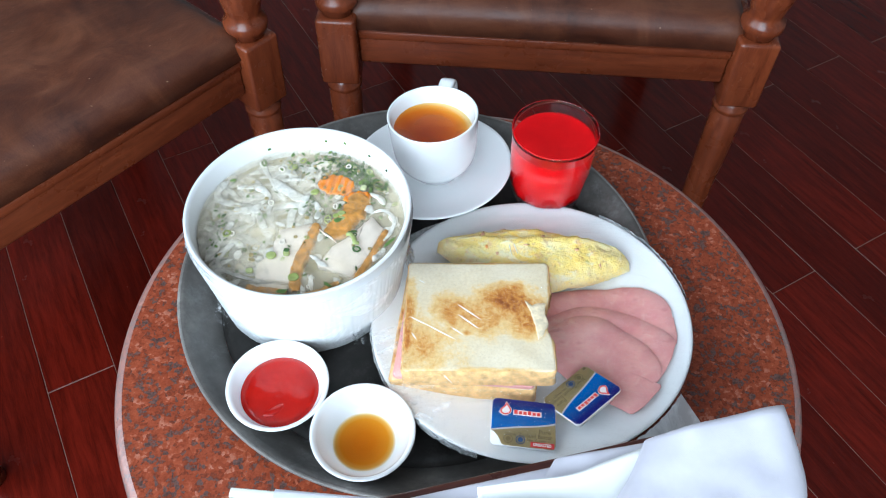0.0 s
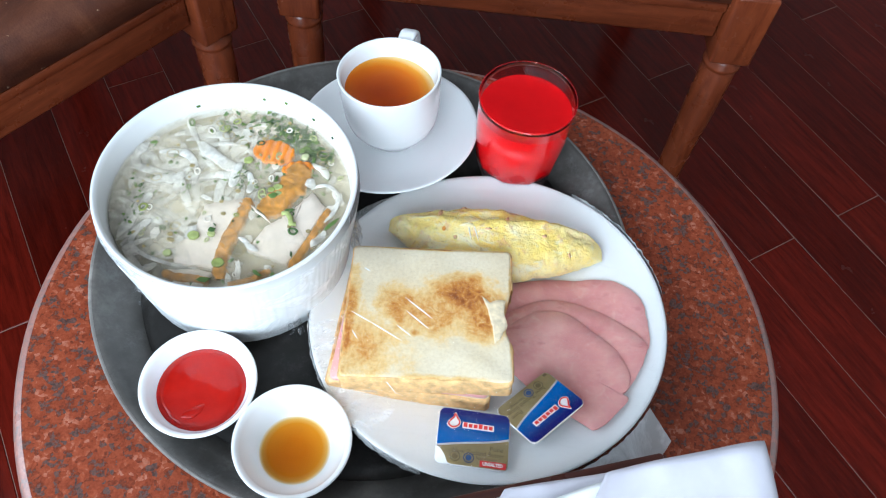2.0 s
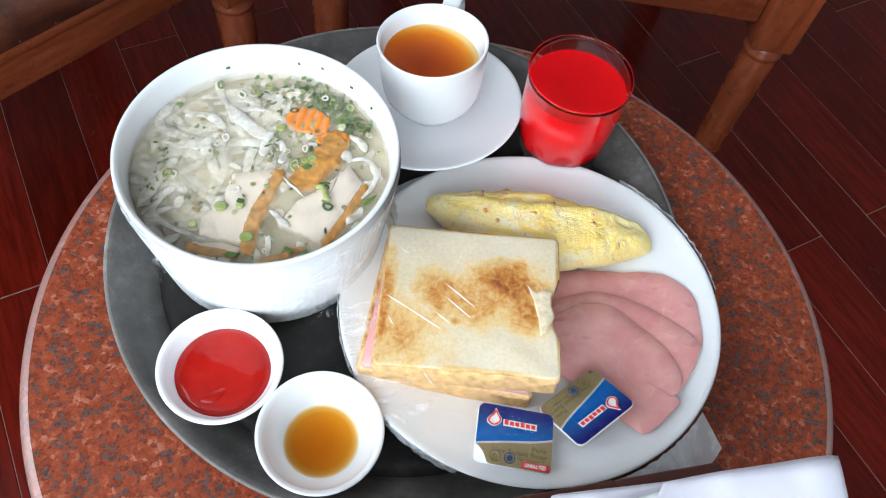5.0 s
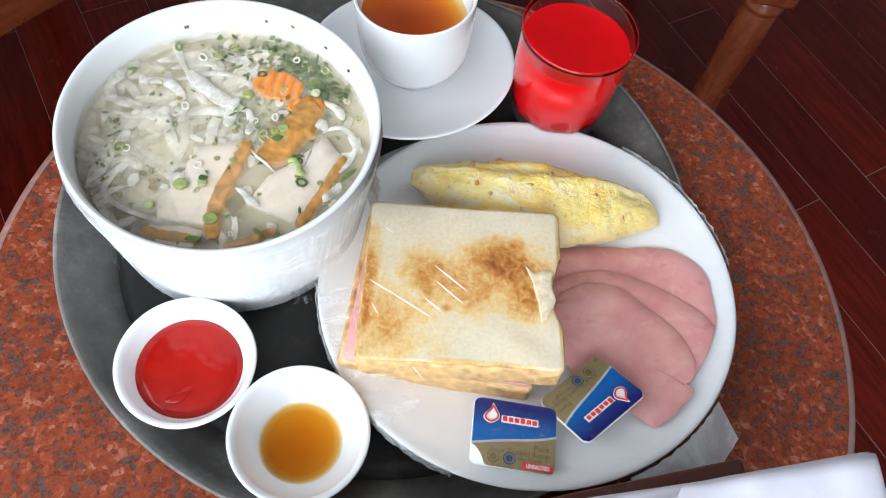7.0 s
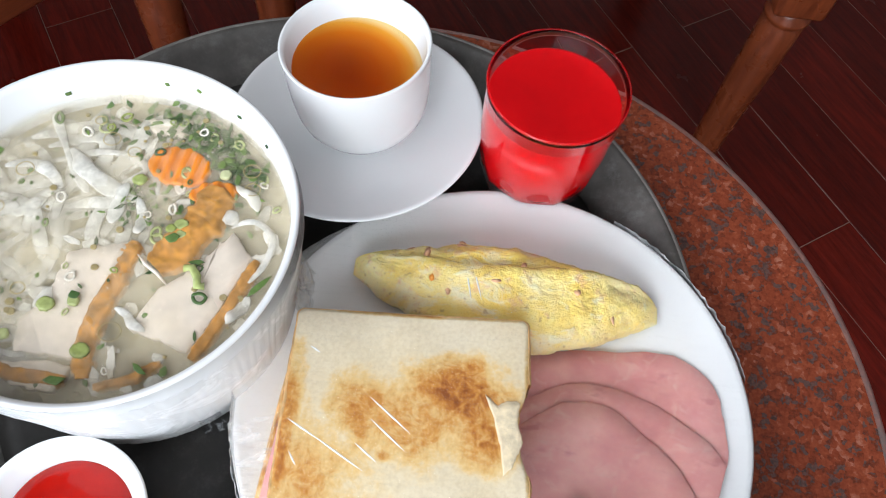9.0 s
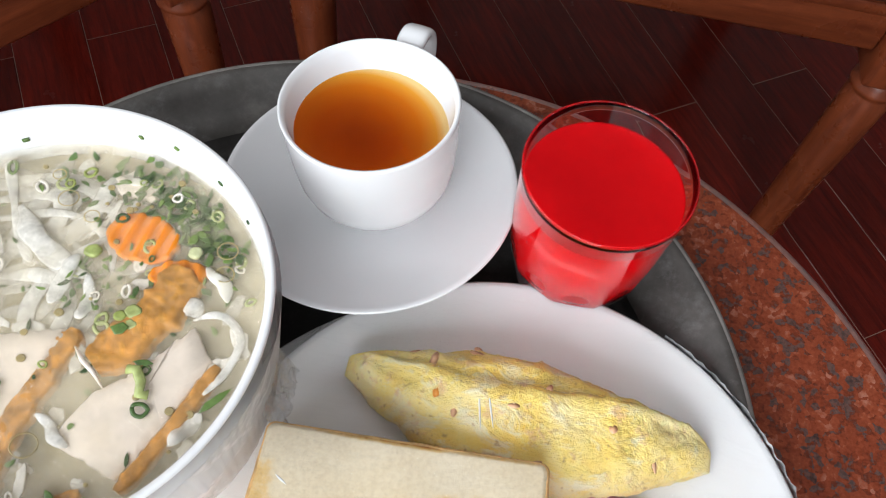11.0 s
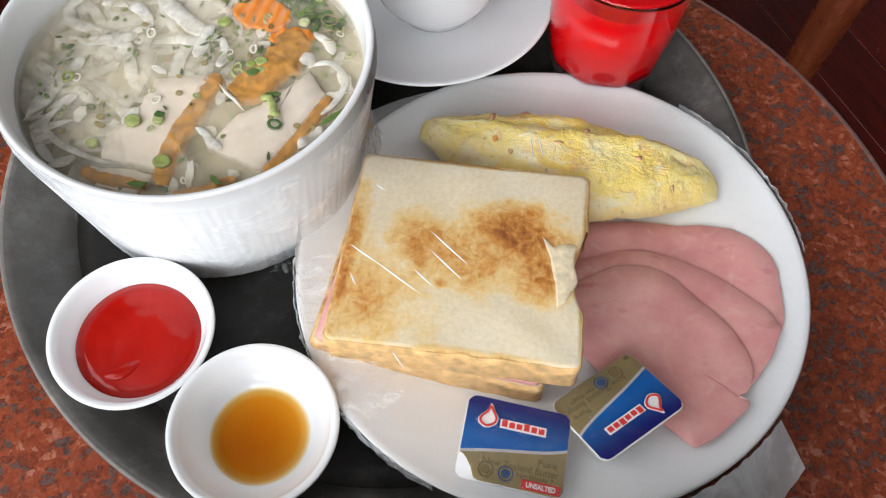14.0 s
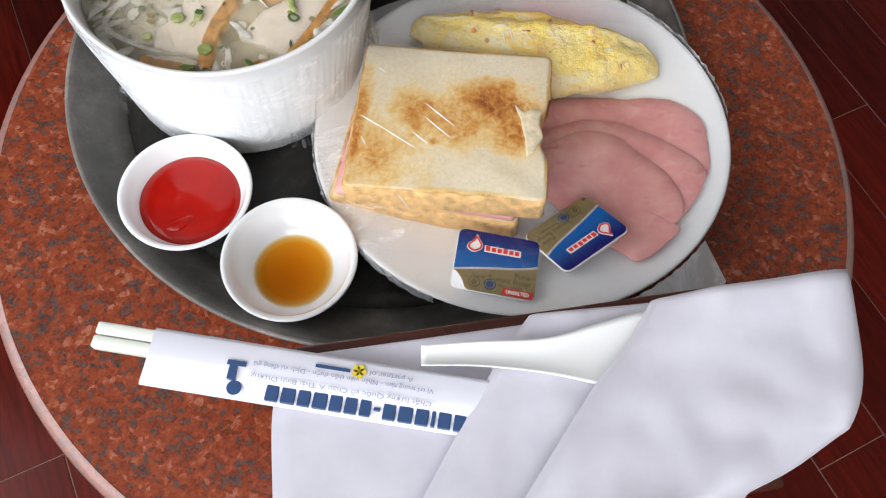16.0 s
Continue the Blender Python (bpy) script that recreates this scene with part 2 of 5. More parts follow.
def tube(points, radius, n=8, bm=None, flat=1.0, taper=None):
    """A round or flattened tube along points, with closed ends."""
    bm = bm or bmesh.new()
    pts = [Vector(p) for p in points]
    rings = []
    for i, p in enumerate(pts):
        d = (pts[min(i + 1, len(pts) - 1)] - pts[max(i - 1, 0)]).normalized()
        side = d.cross(Vector((0, 0, 1)))
        side = side.normalized() if side.length > 1e-4 else Vector((1, 0, 0))
        up = side.cross(d).normalized()
        r = radius * (taper(i / (len(pts) - 1)) if taper else 1)
        rings.append([bm.verts.new(p + side * r * math.cos(2 * math.pi * k / n) + up * r * flat * math.sin(2 * math.pi * k / n)) for k in range(n)])
    for a, b in zip(rings, rings[1:]):
        for k in range(n):
            bm.faces.new((a[k], a[(k + 1) % n], b[(k + 1) % n], b[k]))
    bm.faces.new(rings[0][::-1])
    bm.faces.new(rings[-1])
    return bm


def smooth_loop(points, per=6):
    """A closed curve through points on the plan."""
    out, n = [], len(points)
    for i in range(n):
        p0, p1, p2, p3 = (Vector(points[(i + k - 1) % n]).to_2d() for k in range(4))
        for j in range(per):
            t = j / per
            out.append(0.5 * (2 * p1 + (p2 - p0) * t + (2 * p0 - 5 * p1 + 4 * p2 - p3) * t * t + (3 * p1 - p0 - 3 * p2 + p3) * t ** 3))
    return out


def slab(outline, z0, z1, lift=None, soft=0.0006, bm=None, rough=0.0):
    """A flat piece with that outline between two heights, its edges eased. lift(x, y) bends it."""
    bm = bm or bmesh.new()
    c = sum(outline, Vector((0, 0))) / len(outline)
    up = lift or (lambda x, y: 0.0)
    rows = []
    for inset, z in ((soft, z0), (0, z0 + soft), (0, z1 - soft), (soft, z1)):
        row = []
        for i, p in enumerate(outline):
            d = (p - c)
            q = c + d * (1 - inset / max(d.length, 1e-5))
            if rough:
                q = q + d.normalized() * rough * noise.noise((p.x * 400, p.y * 400, z0 * 300))
            row.append(bm.verts.new((q.x, q.y, z + up(q.x, q.y))))
        rows.append(row)
    n = len(outline)
    for a, b in zip(rows, rows[1:]):
        for i in range(n):
            bm.faces.new((a[i], a[(i + 1) % n], b[(i + 1) % n], b[i]))
    # fill each side by rings towards the middle, so that it can bend
    for row, z, flip in ((rows[0], z0, True), (rows[-1], z1, False)):
        prev = row
        for k in (0.7, 0.4):
            ring = []
            for v in row:
                q = c + (v.co.to_2d() - c) * k
                ring.append(bm.verts.new((q.x, q.y, z + up(q.x, q.y))))
            for i in range(n):
                bm.faces.new((prev[i], prev[(i + 1) % n], ring[(i + 1) % n], ring[i]))
            prev = ring
        m = bm.verts.new((c.x, c.y, z + up(c.x, c.y)))
        for i in range(n):
            bm.faces.new((prev[i], prev[(i + 1) % n], m))
    return bm


def writing(text, size, m, mat, parent, name="lettering", bold=0.0, width=None):
    """Raised lettering from the built-in font, as a mesh under its thing."""
    cu = bpy.data.curves.new(name, "FONT")
    cu.body, cu.size, cu.extrude, cu.offset = text, size, 0.00004, bold
    tmp = bpy.data.objects.new(name, cu)
    scene.collection.objects.link(tmp)
    bpy.context.view_layer.update()
    me = bpy.data.meshes.new_from_object(tmp.evaluated_get(bpy.context.evaluated_depsgraph_get()))
    bpy.data.objects.remove(tmp)
    if width and len(me.vertices):
        span = max(v.co.x for v in me.vertices)
        me.transform(Matrix.Diagonal((width / span, 1, 1, 1)))
    me.materials.clear()
    me.materials.append(mat)
    ob = new(name, me)
    ob.parent = parent
    ob.matrix_local = m
    return ob


TOP = 0.47

# ---- the room ----
X0, X1, Y0, Y1, H = -1.7, 2.4, -1.4, 3.0, 2.8
W0, W1, S0, S1 = -1.30, 0.50, 0.75, 2.55


def structure(name, bm, mat, label, category):
    return tagged(link_mesh(name, bm, mat, None, "", False), label, category, "", "structure")


structure("floor", box(X0 - 0.1, Y0 - 0.1, -0.12, X1 + 0.1, Y1 + 0.1, -0.0009), FLOOR_GAP, "floor base under dark red wooden boards", "floor")
floor_base = bpy.data.objects["floor"]
structure("ceiling", box(X0 - 0.1, Y0 - 0.1, H, X1 + 0.1, Y1 + 0.1, H + 0.1), CEILING, "plain white painted ceiling", "ceiling")
structure("wall_north", box(X0, Y1, -0.012, X1, Y1 + 0.1, H), WALL, "plain pale painted wall", "wall")
south = box(X0, Y0 - 0.1, -0.012, -1.35, Y0, H)
box(0.45, Y0 - 0.1, -0.012, X1, Y0, H, bm=south)
box(-1.35, Y0 - 0.1, -0.012, 0.45, Y0, 0.70, bm=south)
box(-1.35, Y0 - 0.1, 2.30, 0.45, Y0, H, bm=south)
structure("wall_south", south, WALL, "plain pale painted wall with a window", "wall")
win2 = structure("window_2", box(-1.35, Y0 - 0.07, 0.70, -1.30, Y0 - 0.03, 2.30), FRAME, "white framed window that lets in daylight", "window")
for x0, x1, z0, z1 in ((0.40, 0.45, 0.70, 2.30), (-1.30, 0.40, 0.70, 0.75), (-1.30, 0.40, 2.25, 2.30), (-0.475, -0.425, 0.75, 2.25)):
    part("window_frame", box(x0, Y0 - 0.07, z0, x1, Y0 - 0.03, z1), FRAME, win2, "", False)
structure("wall_east", box(X1, Y0, -0.012, X1 + 0.1, Y1, H), WALL, "plain pale painted wall", "wall")
west = box(X0 - 0.1, Y0, -0.012, X0, W0, H)
box(X0 - 0.1, W1, -0.012, X0, Y1, H, bm=west)
box(X0 - 0.1, W0, -0.012, X0, W1, S0, bm=west)
box(X0 - 0.1, W0, S1, X0, W1, H, bm=west)
structure("wall_west", west, WALL, "plain pale painted wall with a window", "wall")
win = structure("window_1", box(X0 - 0.07, W0, S0, X0 - 0.03, W0 + 0.05, S1), FRAME, "white framed window that lets in daylight", "window")
for x0, x1, z0, z1 in ((W1 - 0.05, W1, S0, S1), (W0 + 0.05, W1 - 0.05, S0, S0 + 0.05), (W0 + 0.05, W1 - 0.05, S1 - 0.05, S1), ((W0 + W1) / 2 - 0.025, (W0 + W1) / 2 + 0.025, S0 + 0.05, S1 - 0.05)):
    part("window_frame", box(X0 - 0.07, x0, z0, X0 - 0.03, x1, z1), FRAME, win, "", False)

# ---- the table ----
table = thing("round_table", pose(0.013, 0.366, 0), "round side table with a polished red granite top", "table")
R = 0.270
top = part("tabletop", lathe([(0, TOP - 0.03), (R - 0.012, TOP - 0.03), (R - 0.004, TOP - 0.027), (R, TOP - 0.02), (R, TOP - 0.006), (R - 0.0070, TOP - 0.0005), (R - 0.0072, TOP), (0, TOP)], 160), GRANITE, table, "polished red and grey speckled granite")
sharp(top, 20)
part("bevel", lathe([(R - 0.0068, TOP - 0.0003), (R - 0.0035, TOP - 0.0014), (R - 0.0010, TOP - 0.0036), (R + 0.0003, TOP - 0.0065), (R - 0.001, TOP - 0.0066), (R - 0.0068, TOP - 0.0020), (R - 0.0068, TOP - 0.0003)], 160), BEVEL, table, "granite edge with its highlight put into the colour")
part("apron", lathe([(0.10, TOP - 0.075), (0.205, TOP - 0.075), (0.212, TOP - 0.06), (0.212, TOP - 0.0305), (0.10, TOP - 0.0305)], 64), CHAIR_WOOD, table, "brown wooden ring")
part("pedestal", lathe([(0, 0.03), (0.05, 0.03), (0.06, 0.08), (0.035, 0.14), (0.045, 0.24), (0.03, 0.30), (0.055, 0.36), (0.10, 0.40), (0, 0.40)], 40), CHAIR_WOOD_UP, table, "turned brown wood")
part("foot_plate", lathe([(0, 0.0), (0.17, 0.0), (0.175, 0.012), (0.165, 0.025), (0.06, 0.04), (0, 0.04)], 48), CHAIR_WOOD, table)

# ---- the chairs ----


def armchair(m, label):
    ch = thing("armchair", m, label, "chair", "armchairs round the table")
    hx = 0.268
    turned = [(0, 0.0), (0.0155, 0.0), (0.018, 0.03), (0.020, 0.15), (0.0225, 0.25), (0.0225, 0.285), (0.0195, 0.289), (0.0195, 0.292), (0.0245, 0.296), (0.0245, 0.301), (0.0205, 0.305), (0.0205, 0.311), (0, 0.311)]
    post = [(0, 0.4135), (0.021, 0.4135), (0.021, 0.420), (0.0265, 0.424), (0.0275, 0.430), (0.0265, 0.436), (0.0205, 0.441), (0.0215, 0.448), (0.0265, 0.47), (0.028, 0.50), (0.025, 0.54), (0.018, 0.60), (0.022, 0.635), (0, 0.635)]
    for s in (-1, 1):
        leg = part("leg", lathe(turned, 32, centre=(s * hx, 0, 0)), CHAIR_WOOD_UP, ch)
        b = part("block", box(s * hx - 0.026, -0.026, 0.3115, s * hx + 0.026, 0.026, 0.413, 0.005, 3), CHAIR_WOOD_UP, leg)
        sharp(b, 30)
        part("arm_post", lathe(post, 32, centre=(s * hx, 0, 0)), CHAIR_WOOD_UP, ch)
        part("arm", tube([(s * hx, -0.04, 0.650), (s * hx, 0.1, 0.652), (s * hx, 0.3, 0.655), (s * hx * 0.95, 0.462, 0.66)], 0.032, 12, flat=0.55), CHAIR_WOOD, ch)
        part("leg", box(s * hx * 0.93 - 0.022, 0.46, 0, s * hx * 0.93 + 0.022, 0.504, 0.80, 0.006), CHAIR_WOOD_UP, ch)
        part("side_rail", box(s * hx - 0.012, 0.0265, 0.338, s * hx + 0.012, 0.4595, 0.392, 0.004), CHAIR_WOOD, ch)
    rail = box(-hx + 0.0265, -0.008, 0.338, hx - 0.0265, 0.016, 0.392, 0.003)
    box(-hx + 0.0265, -0.0105, 0.3775, hx - 0.0265, -0.0085, 0.3895, 0.0009, 1, rail)
    part("front_rail", rail, CHAIR_WOOD, ch)
    part("back_rail", box(-hx * 0.93 + 0.0225, 0.468, 0.338, hx * 0.93 - 0.0225, 0.496, 0.392, 0.004), CHAIR_WOOD, ch)
    part("back_rail", box(-hx * 0.93 + 0.0225, 0.47, 0.70, hx * 0.93 - 0.0225, 0.494, 0.78, 0.006, 2), CHAIR_WOOD, ch)
    # the upholstered seat, rounded over the rails and notched at the posts
    bm = bmesh.new()
    nx, ny = 44, 36
    grid = []
    for j in range(ny + 1):
        row = []
        for i in range(nx + 1):
            u, v = 2 * i / nx - 1, 2 * j / ny - 1
            x, y = u * (hx - 0.004), 0.225 + v * 0.238
            d = min((1 - abs(u)) * hx, (1 - abs(v)) * 0.238)
            z = 0.393 + 0.036 * (1 - (1 - min(d / 0.03, 1)) ** 2) ** 0.5 + 0.012 * (1 - u * u) * (1 - v * v)
            z += 0.0015 * noise.noise((x * 22, y * 22, 3))
            if d < 0.002:
                z = 0.3935
            row.append(bm.verts.new((x, y, z)))
        grid.append(row)
    for j in range(ny):
        for i in range(nx):
            bm.faces.new((grid[j][i], grid[j][i + 1], grid[j + 1][i + 1], grid[j + 1][i]))
    rim = [e for e in bm.edges if len(e.link_faces) == 1]
    bmesh.ops.holes_fill(bm, edges=rim, sides=0)
    part("seat", bm, LEATHER, ch, "worn brown leather upholstery")
    return ch


armchair(pose(0.1075, 0.878, 0, 0, 0, -1.4), "varnished brown wooden armchair with a brown leather seat")
armchair(pose(-0.428, 0.615, 0, 0, 0, 52.4), "brown armchair with a scuffed leather seat beside the table")

# ---- the tray ----
tray = thing("serving_tray", pose(-0.0215, 0.4165, TOP), "round dark grey serving tray, scuffed at the rim", "tray")
part("base", lathe([(0, 0.0008), (0.1655, 0.0008), (0.1655, 0.0037), (0.155, 0.0028), (0, 0.0028)], 120), TRAY, tray, "nearly black smooth base")
part("rim", lathe([(0.1657, 0.0008), (0.178, 0.005), (0.189, 0.016), (0.1945, 0.0195), (0.1955, 0.0212), (0.194, 0.0225), (0.1908, 0.022), (0.1865, 0.017), (0.176, 0.0078), (0.1657, 0.0038), (0.1657, 0.0008)], 160), TRAY_RIM, tray, "worn raised rim, its grey lightened as if lit")
part("lip", lathe([(0.1936, 0.0222), (0.1948, 0.0231), (0.1962, 0.0224), (0.1964, 0.0208), (0.1952, 0.0196), (0.1957, 0.0212), (0.1944, 0.0223)], 160), TRAY_LIP, tray, "thin pale grey edge")
FLOOR = TOP + 0.003

# ---- crockery ----
PLATE = Matrix.Translation((0.0684, 0.3705, 0.4785)) @ Vector((0, 0, 1)).rotation_difference(Vector((-0.055, 0.05, 1)).normalized()).to_matrix().to_4x4()
plate = tagged(link_mesh("dinner_plate", lathe([(0, 0.0012), (0.058, 0.0012), (0.060, 0), (0.064, 0), (0.066, 0.0016), (0.085, 0.0046), (0.105, 0.0095), (0.1215, 0.0145), (0.1245, 0.0162), (0.1247, 0.0172), (0.1235, 0.0180), (0.121, 0.0175), (0.105, 0.0128), (0.088, 0.0082), (0.078, 0.0055), (0.070, 0.0046), (0, 0.0046)], 128), CHINA), "large white china plate on the tray", "plate")
plate.matrix_world = PLATE

bowl = thing("soup_bowl", pose(-0.113, 0.4145, FLOOR), "white china bowl of noodle soup wrapped in film", "bowl")
BZ = 0.566 - FLOOR
part("bowl_body", lathe([(0, 0.004), (0.056, 0.004), (0.058, 0), (0.067, 0), (0.0722, 0.004), (0.0758, 0.014), (0.0788, 0.036), (0.0812, 0.062), (0.0846, BZ - 0.003), (0.0853, BZ - 0.001), (0.0846, BZ), (0.0826, BZ - 0.0006), (0.0812, BZ - 0.003), (0.0785, 0.062), (0.0745, 0.036), (0.068, 0.014), (0.058, 0.009), (0, 0.008)], 128), CHINA, bowl)

# the saucer leans: its near edge is propped up against the plate
LEAN = Vector((-0.069, 0.054, 1)).normalized()
TILT = Vector((0, 0, 1)).rotation_difference(LEAN).to_matrix().to_4x4()
SAUCER = Matrix.Translation(Vector((-0.018, 0.5266, 0.5048)) - LEAN * 0.0283) @ TILT
saucer = tagged(link_mesh("saucer", lathe([(0, 0.003), (0.033, 0.003), (0.034, 0), (0.037, 0), (0.039, 0.004), (0.052, 0.0140), (0.069, 0.0252), (0.0713, 0.0270), (0.0716, 0.0278), (0.0706, 0.0284), (0.0685, 0.0276), (0.055, 0.0218), (0.042, 0.0184), (0.030, 0.0176), (0.0275, 0.0172), (0, 0.0172)], 96), CHINA), "white china saucer under a teacup", "saucer")
saucer.matrix_world = SAUCER

cup = thing("teacup", SAUCER @ pose(0.0032, 0.0033, 0.0173), "white china teacup filled with amber tea", "cup")
CZ = 0.0638
part("cup_body", lathe([(0, 0.002), (0.019, 0.002), (0.0195, 0), (0.0222, 0), (0.0232, 0.0018), (0.0258, 0.0050), (0.0310, 0.0108), (0.0348, 0.0172), (0.0368, 0.0245), (0.0378, 0.034), (0.0385, 0.046), (0.0391, CZ - 0.002), (0.0393, CZ - 0.0006), (0.0386, CZ), (0.0374, CZ - 0.0007), (0.0364, CZ - 0.004), (0.0346, CZ - 0.0165), (0.0325, 0.030), (0.029, 0.018), (0.020, 0.008), (0, 0.006)], 96), CHINA, cup)

handle = [Vector((0.0, 0.0355, CZ - 0.010)), Vector((0, 0.045, CZ - 0.0045)), Vector((0, 0.0535, CZ - 0.005)), Vector((0, 0.0585, CZ - 0.012)), Vector((0, 0.0575, CZ - 0.022)), Vector((0, 0.050, CZ - 0.032)), Vector((0, 0.0355, CZ - 0.038))]
hb = bmesh.new()
rows = []
for i in range(25):
    t = i / 24 * (len(handle) - 1)
    k = min(int(t), len(handle) - 2)
    p0, p1, p2, p3 = (handle[max(0, min(len(handle) - 1, k + d))] for d in (-1, 0, 1, 2))
    f = t - k
    p = 0.5 * (2 * p1 + (p2 - p0) * f + (2 * p0 - 5 * p1 + 4 * p2 - p3) * f * f + (3 * p1 - p0 - 3 * p2 + p3) * f ** 3)
    d = ((p2 - p1) if (p2 - p1).length else p1 - p0).normalized()
    out = d.cross(Vector((1, 0, 0))).normalized()
    rows.append([hb.verts.new(p + Vector((1, 0, 0)) * 0.0068 * math.copysign(abs(math.cos(a)) ** 0.6, math.cos(a)) + out * 0.0026 * math.copysign(abs(math.sin(a)) ** 0.6, math.sin(a))) for a in (2 * math.pi * q / 16 for q in range(16))])
for a, b in zip(rows, rows[1:]):
    for q in range(16):
        hb.faces.new((a[q], a[(q + 1) % 16], b[(q + 1) % 16], b[q]))
hb.faces.new(rows[0])
hb.faces.new(rows[-1])
bmesh.ops.rotate(hb, verts=hb.verts, matrix=Matrix.Rotation(radians(-12), 3, "Z"))
part("handle", hb, CHINA, cup)


def liquid(name, radius, middle, *stops):
    """A clear dyed liquid: its tint deepens from the thin rim to the middle."""
    n = Nodes(name, 0.0)
    m = n.node("ShaderNodeMapping", Vector=n.coord)
    m.vector_type = "TEXTURE"
    m.inputs["Location"].default_value = (middle[0], middle[1], 0)
    m.inputs["Scale"].default_value = (radius, radius, 100)
    depth = n.node("ShaderNodeTexGradient", Vector=m.outputs[0])
    depth.gradient_type = "SPHERICAL"
    dye = n.node("ShaderNodeBsdfTransparent", Color=n.ramp(depth.outputs["Fac"], *stops))
    wet = n.node("ShaderNodeBsdfGlossy", Roughness=0.02)
    mix = n.node("ShaderNodeMixShader", Fac=n.math("MULTIPLY", n.node("ShaderNodeFresnel", IOR=1.33).outputs[0], 0.5))
    n.tree.links.new(dye.outputs[0], mix.inputs[1])
    n.tree.links.new(wet.outputs[0], mix.inputs[2])
    n.tree.links.new(mix.outputs[0], n.tree.nodes["Material Output"].inputs["Surface"])
    return n.mat


TEA = liquid("amber_tea", 0.0395, (-0.006, -0.005), (0.0, (1.0, 0.80, 0.38)), (0.10, (0.97, 0.50, 0.06)), (0.28, (0.88, 0.28, 0.010)), (0.55, (0.74, 0.17, 0.002)), (0.9, (0.62, 0.118, 0.001)))
tea = part("tea", lathe([(0.0352, 0.0003), (0.0344, 0), (0.018, 0), (0, 0)], 64), TEA, cup, "clear amber tea")
tea.matrix_local = Matrix.Translation((0, 0, CZ - 0.0178)) @ TILT.to_3x3().inverted().to_4x4()
tea.visible_shadow = False

# the glass of juice: straight sides over a faceted foot
tumbler = thing("juice_glass", pose(0.0865, 0.519, FLOOR + 0.0022), "clear tumbler of red watermelon juice", "glass")
GZ = 0.5585 - FLOOR - 0.0022
gb = bmesh.new()
N = 80


def glass_ring(r, z, facet=0.0):
    out = []
    for i in range(N):
        a = 2 * math.pi * i / N
        k = math.cos(math.pi / 10) / math.cos((a % (math.pi / 5)) - math.pi / 10)
        q = r * (1 + facet * (k - 1))
        out.append(gb.verts.new((q * math.cos(a), q * math.sin(a), z)))
    return out


spec = [(0.0265, 0.0, 1), (0.0300, 0.002, 1), (0.0325, 0.012, 1), (0.0335, 0.022, 1), (0.0345, 0.034, 0.35), (0.0353, 0.044, 0), (0.0365, GZ - 0.006, 0), (0.0372, GZ - 0.0012, 0), (0.0367, GZ, 0), (0.0361, GZ - 0.0008, 0), (0.0354, GZ - 0.006, 0), (0.0342, 0.044, 0), (0.0326, 0.024, 0), (0.031, 0.0175, 0), (0.024, 0.0145, 0), (0.012, 0.0145, 0)]
rings = [glass_ring(*s) for s in spec]
for a, b in zip(rings, rings[1:]):
    for i in range(N):
        gb.faces.new((a[i], a[(i + 1) % N], b[(i + 1) % N], b[i]))
gb.faces.new(rings[0][::-1])
gb.faces.new(rings[-1])
part("glass_body", gb, GLASS, tumbler).visible_shadow = False
JUICE = Nodes("red_juice", 0.12)
JUICE.colour(JUICE.ramp(JUICE.noise(40, 4), (0.3, (0.42, 0.001, 0.003)), (0.7, (0.50, 0.002, 0.004))))
JUICE.bsdf.inputs["Specular IOR Level"].default_value = 0.14
JL = GZ - 0.0135
part("juice", lathe([(0, 0.0143), (0.0241, 0.0143), (0.0312, 0.0174), (0.0328, 0.0239), (0.0344, 0.044), (0.0355, JL + 0.0004), (0.0345, JL), (0, JL)], 80), JUICE.mat, tumbler, "opaque red juice")


def dip_bowl(x, y, r, label, fill, level, mat, fill_label):
    b = thing("sauce_dish", pose(x, y, FLOOR), label, "dish", "sauce dishes on the tray")
    h = 0.0265
    part("dish_body", lathe([(0, 0.0015), (0.015, 0.0015), (0.016, 0), (0.019, 0), (0.021, 0.003), (0.030, 0.012), (r - 0.001, h - 0.003), (r, h - 0.001), (r - 0.0006, h), (r - 0.003, h - 0.0008), (r - 0.0045, h - 0.004), (0.026, 0.0095), (0.018, 0.0055), (0, 0.0045)], 80), CHINA, b)
    part(fill, lathe(level, 64), mat, b, fill_label).visible_shadow = fill == "ketchup"
    return b


KETCHUP = Nodes("ketchup", 0.05, spec=0.32)
KETCHUP.colour(KETCHUP.ramp(KETCHUP.noise(60, 4), (0.3, (0.34, 0.0035, 0.001)), (0.7, (0.44, 0.007, 0.002))))
KETCHUP.bump(KETCHUP.noise(45, 2), 0.3, 0.005)
SAUCE = liquid("fish_sauce", 0.0228, (0, 0), (0.0, (1, 0.97, 0.85)), (0.10, (0.88, 0.58, 0.16)), (0.24, (0.84, 0.40, 0.02)), (0.7, (0.78, 0.31, 0.004)))
ketchup_dish = dip_bowl(-0.118, 0.299, 0.0375, "small white dish of glossy red ketchup", "ketchup", [(0, 0.0048), (0.018, 0.0058), (0.0255, 0.0094), (0.0290, 0.0138), (0.0284, 0.0150), (0.023, 0.0164), (0.010, 0.0166), (0, 0.0164)], KETCHUP.mat, "thick red ketchup")
dip_bowl(-0.052, 0.266, 0.0372, "small white dish of amber fish sauce", "fish_sauce", [(0.0226, 0.00805), (0.0215, 0.0079), (0.0120, 0.0079), (0, 0.0079)], SAUCE, "thin amber sauce")
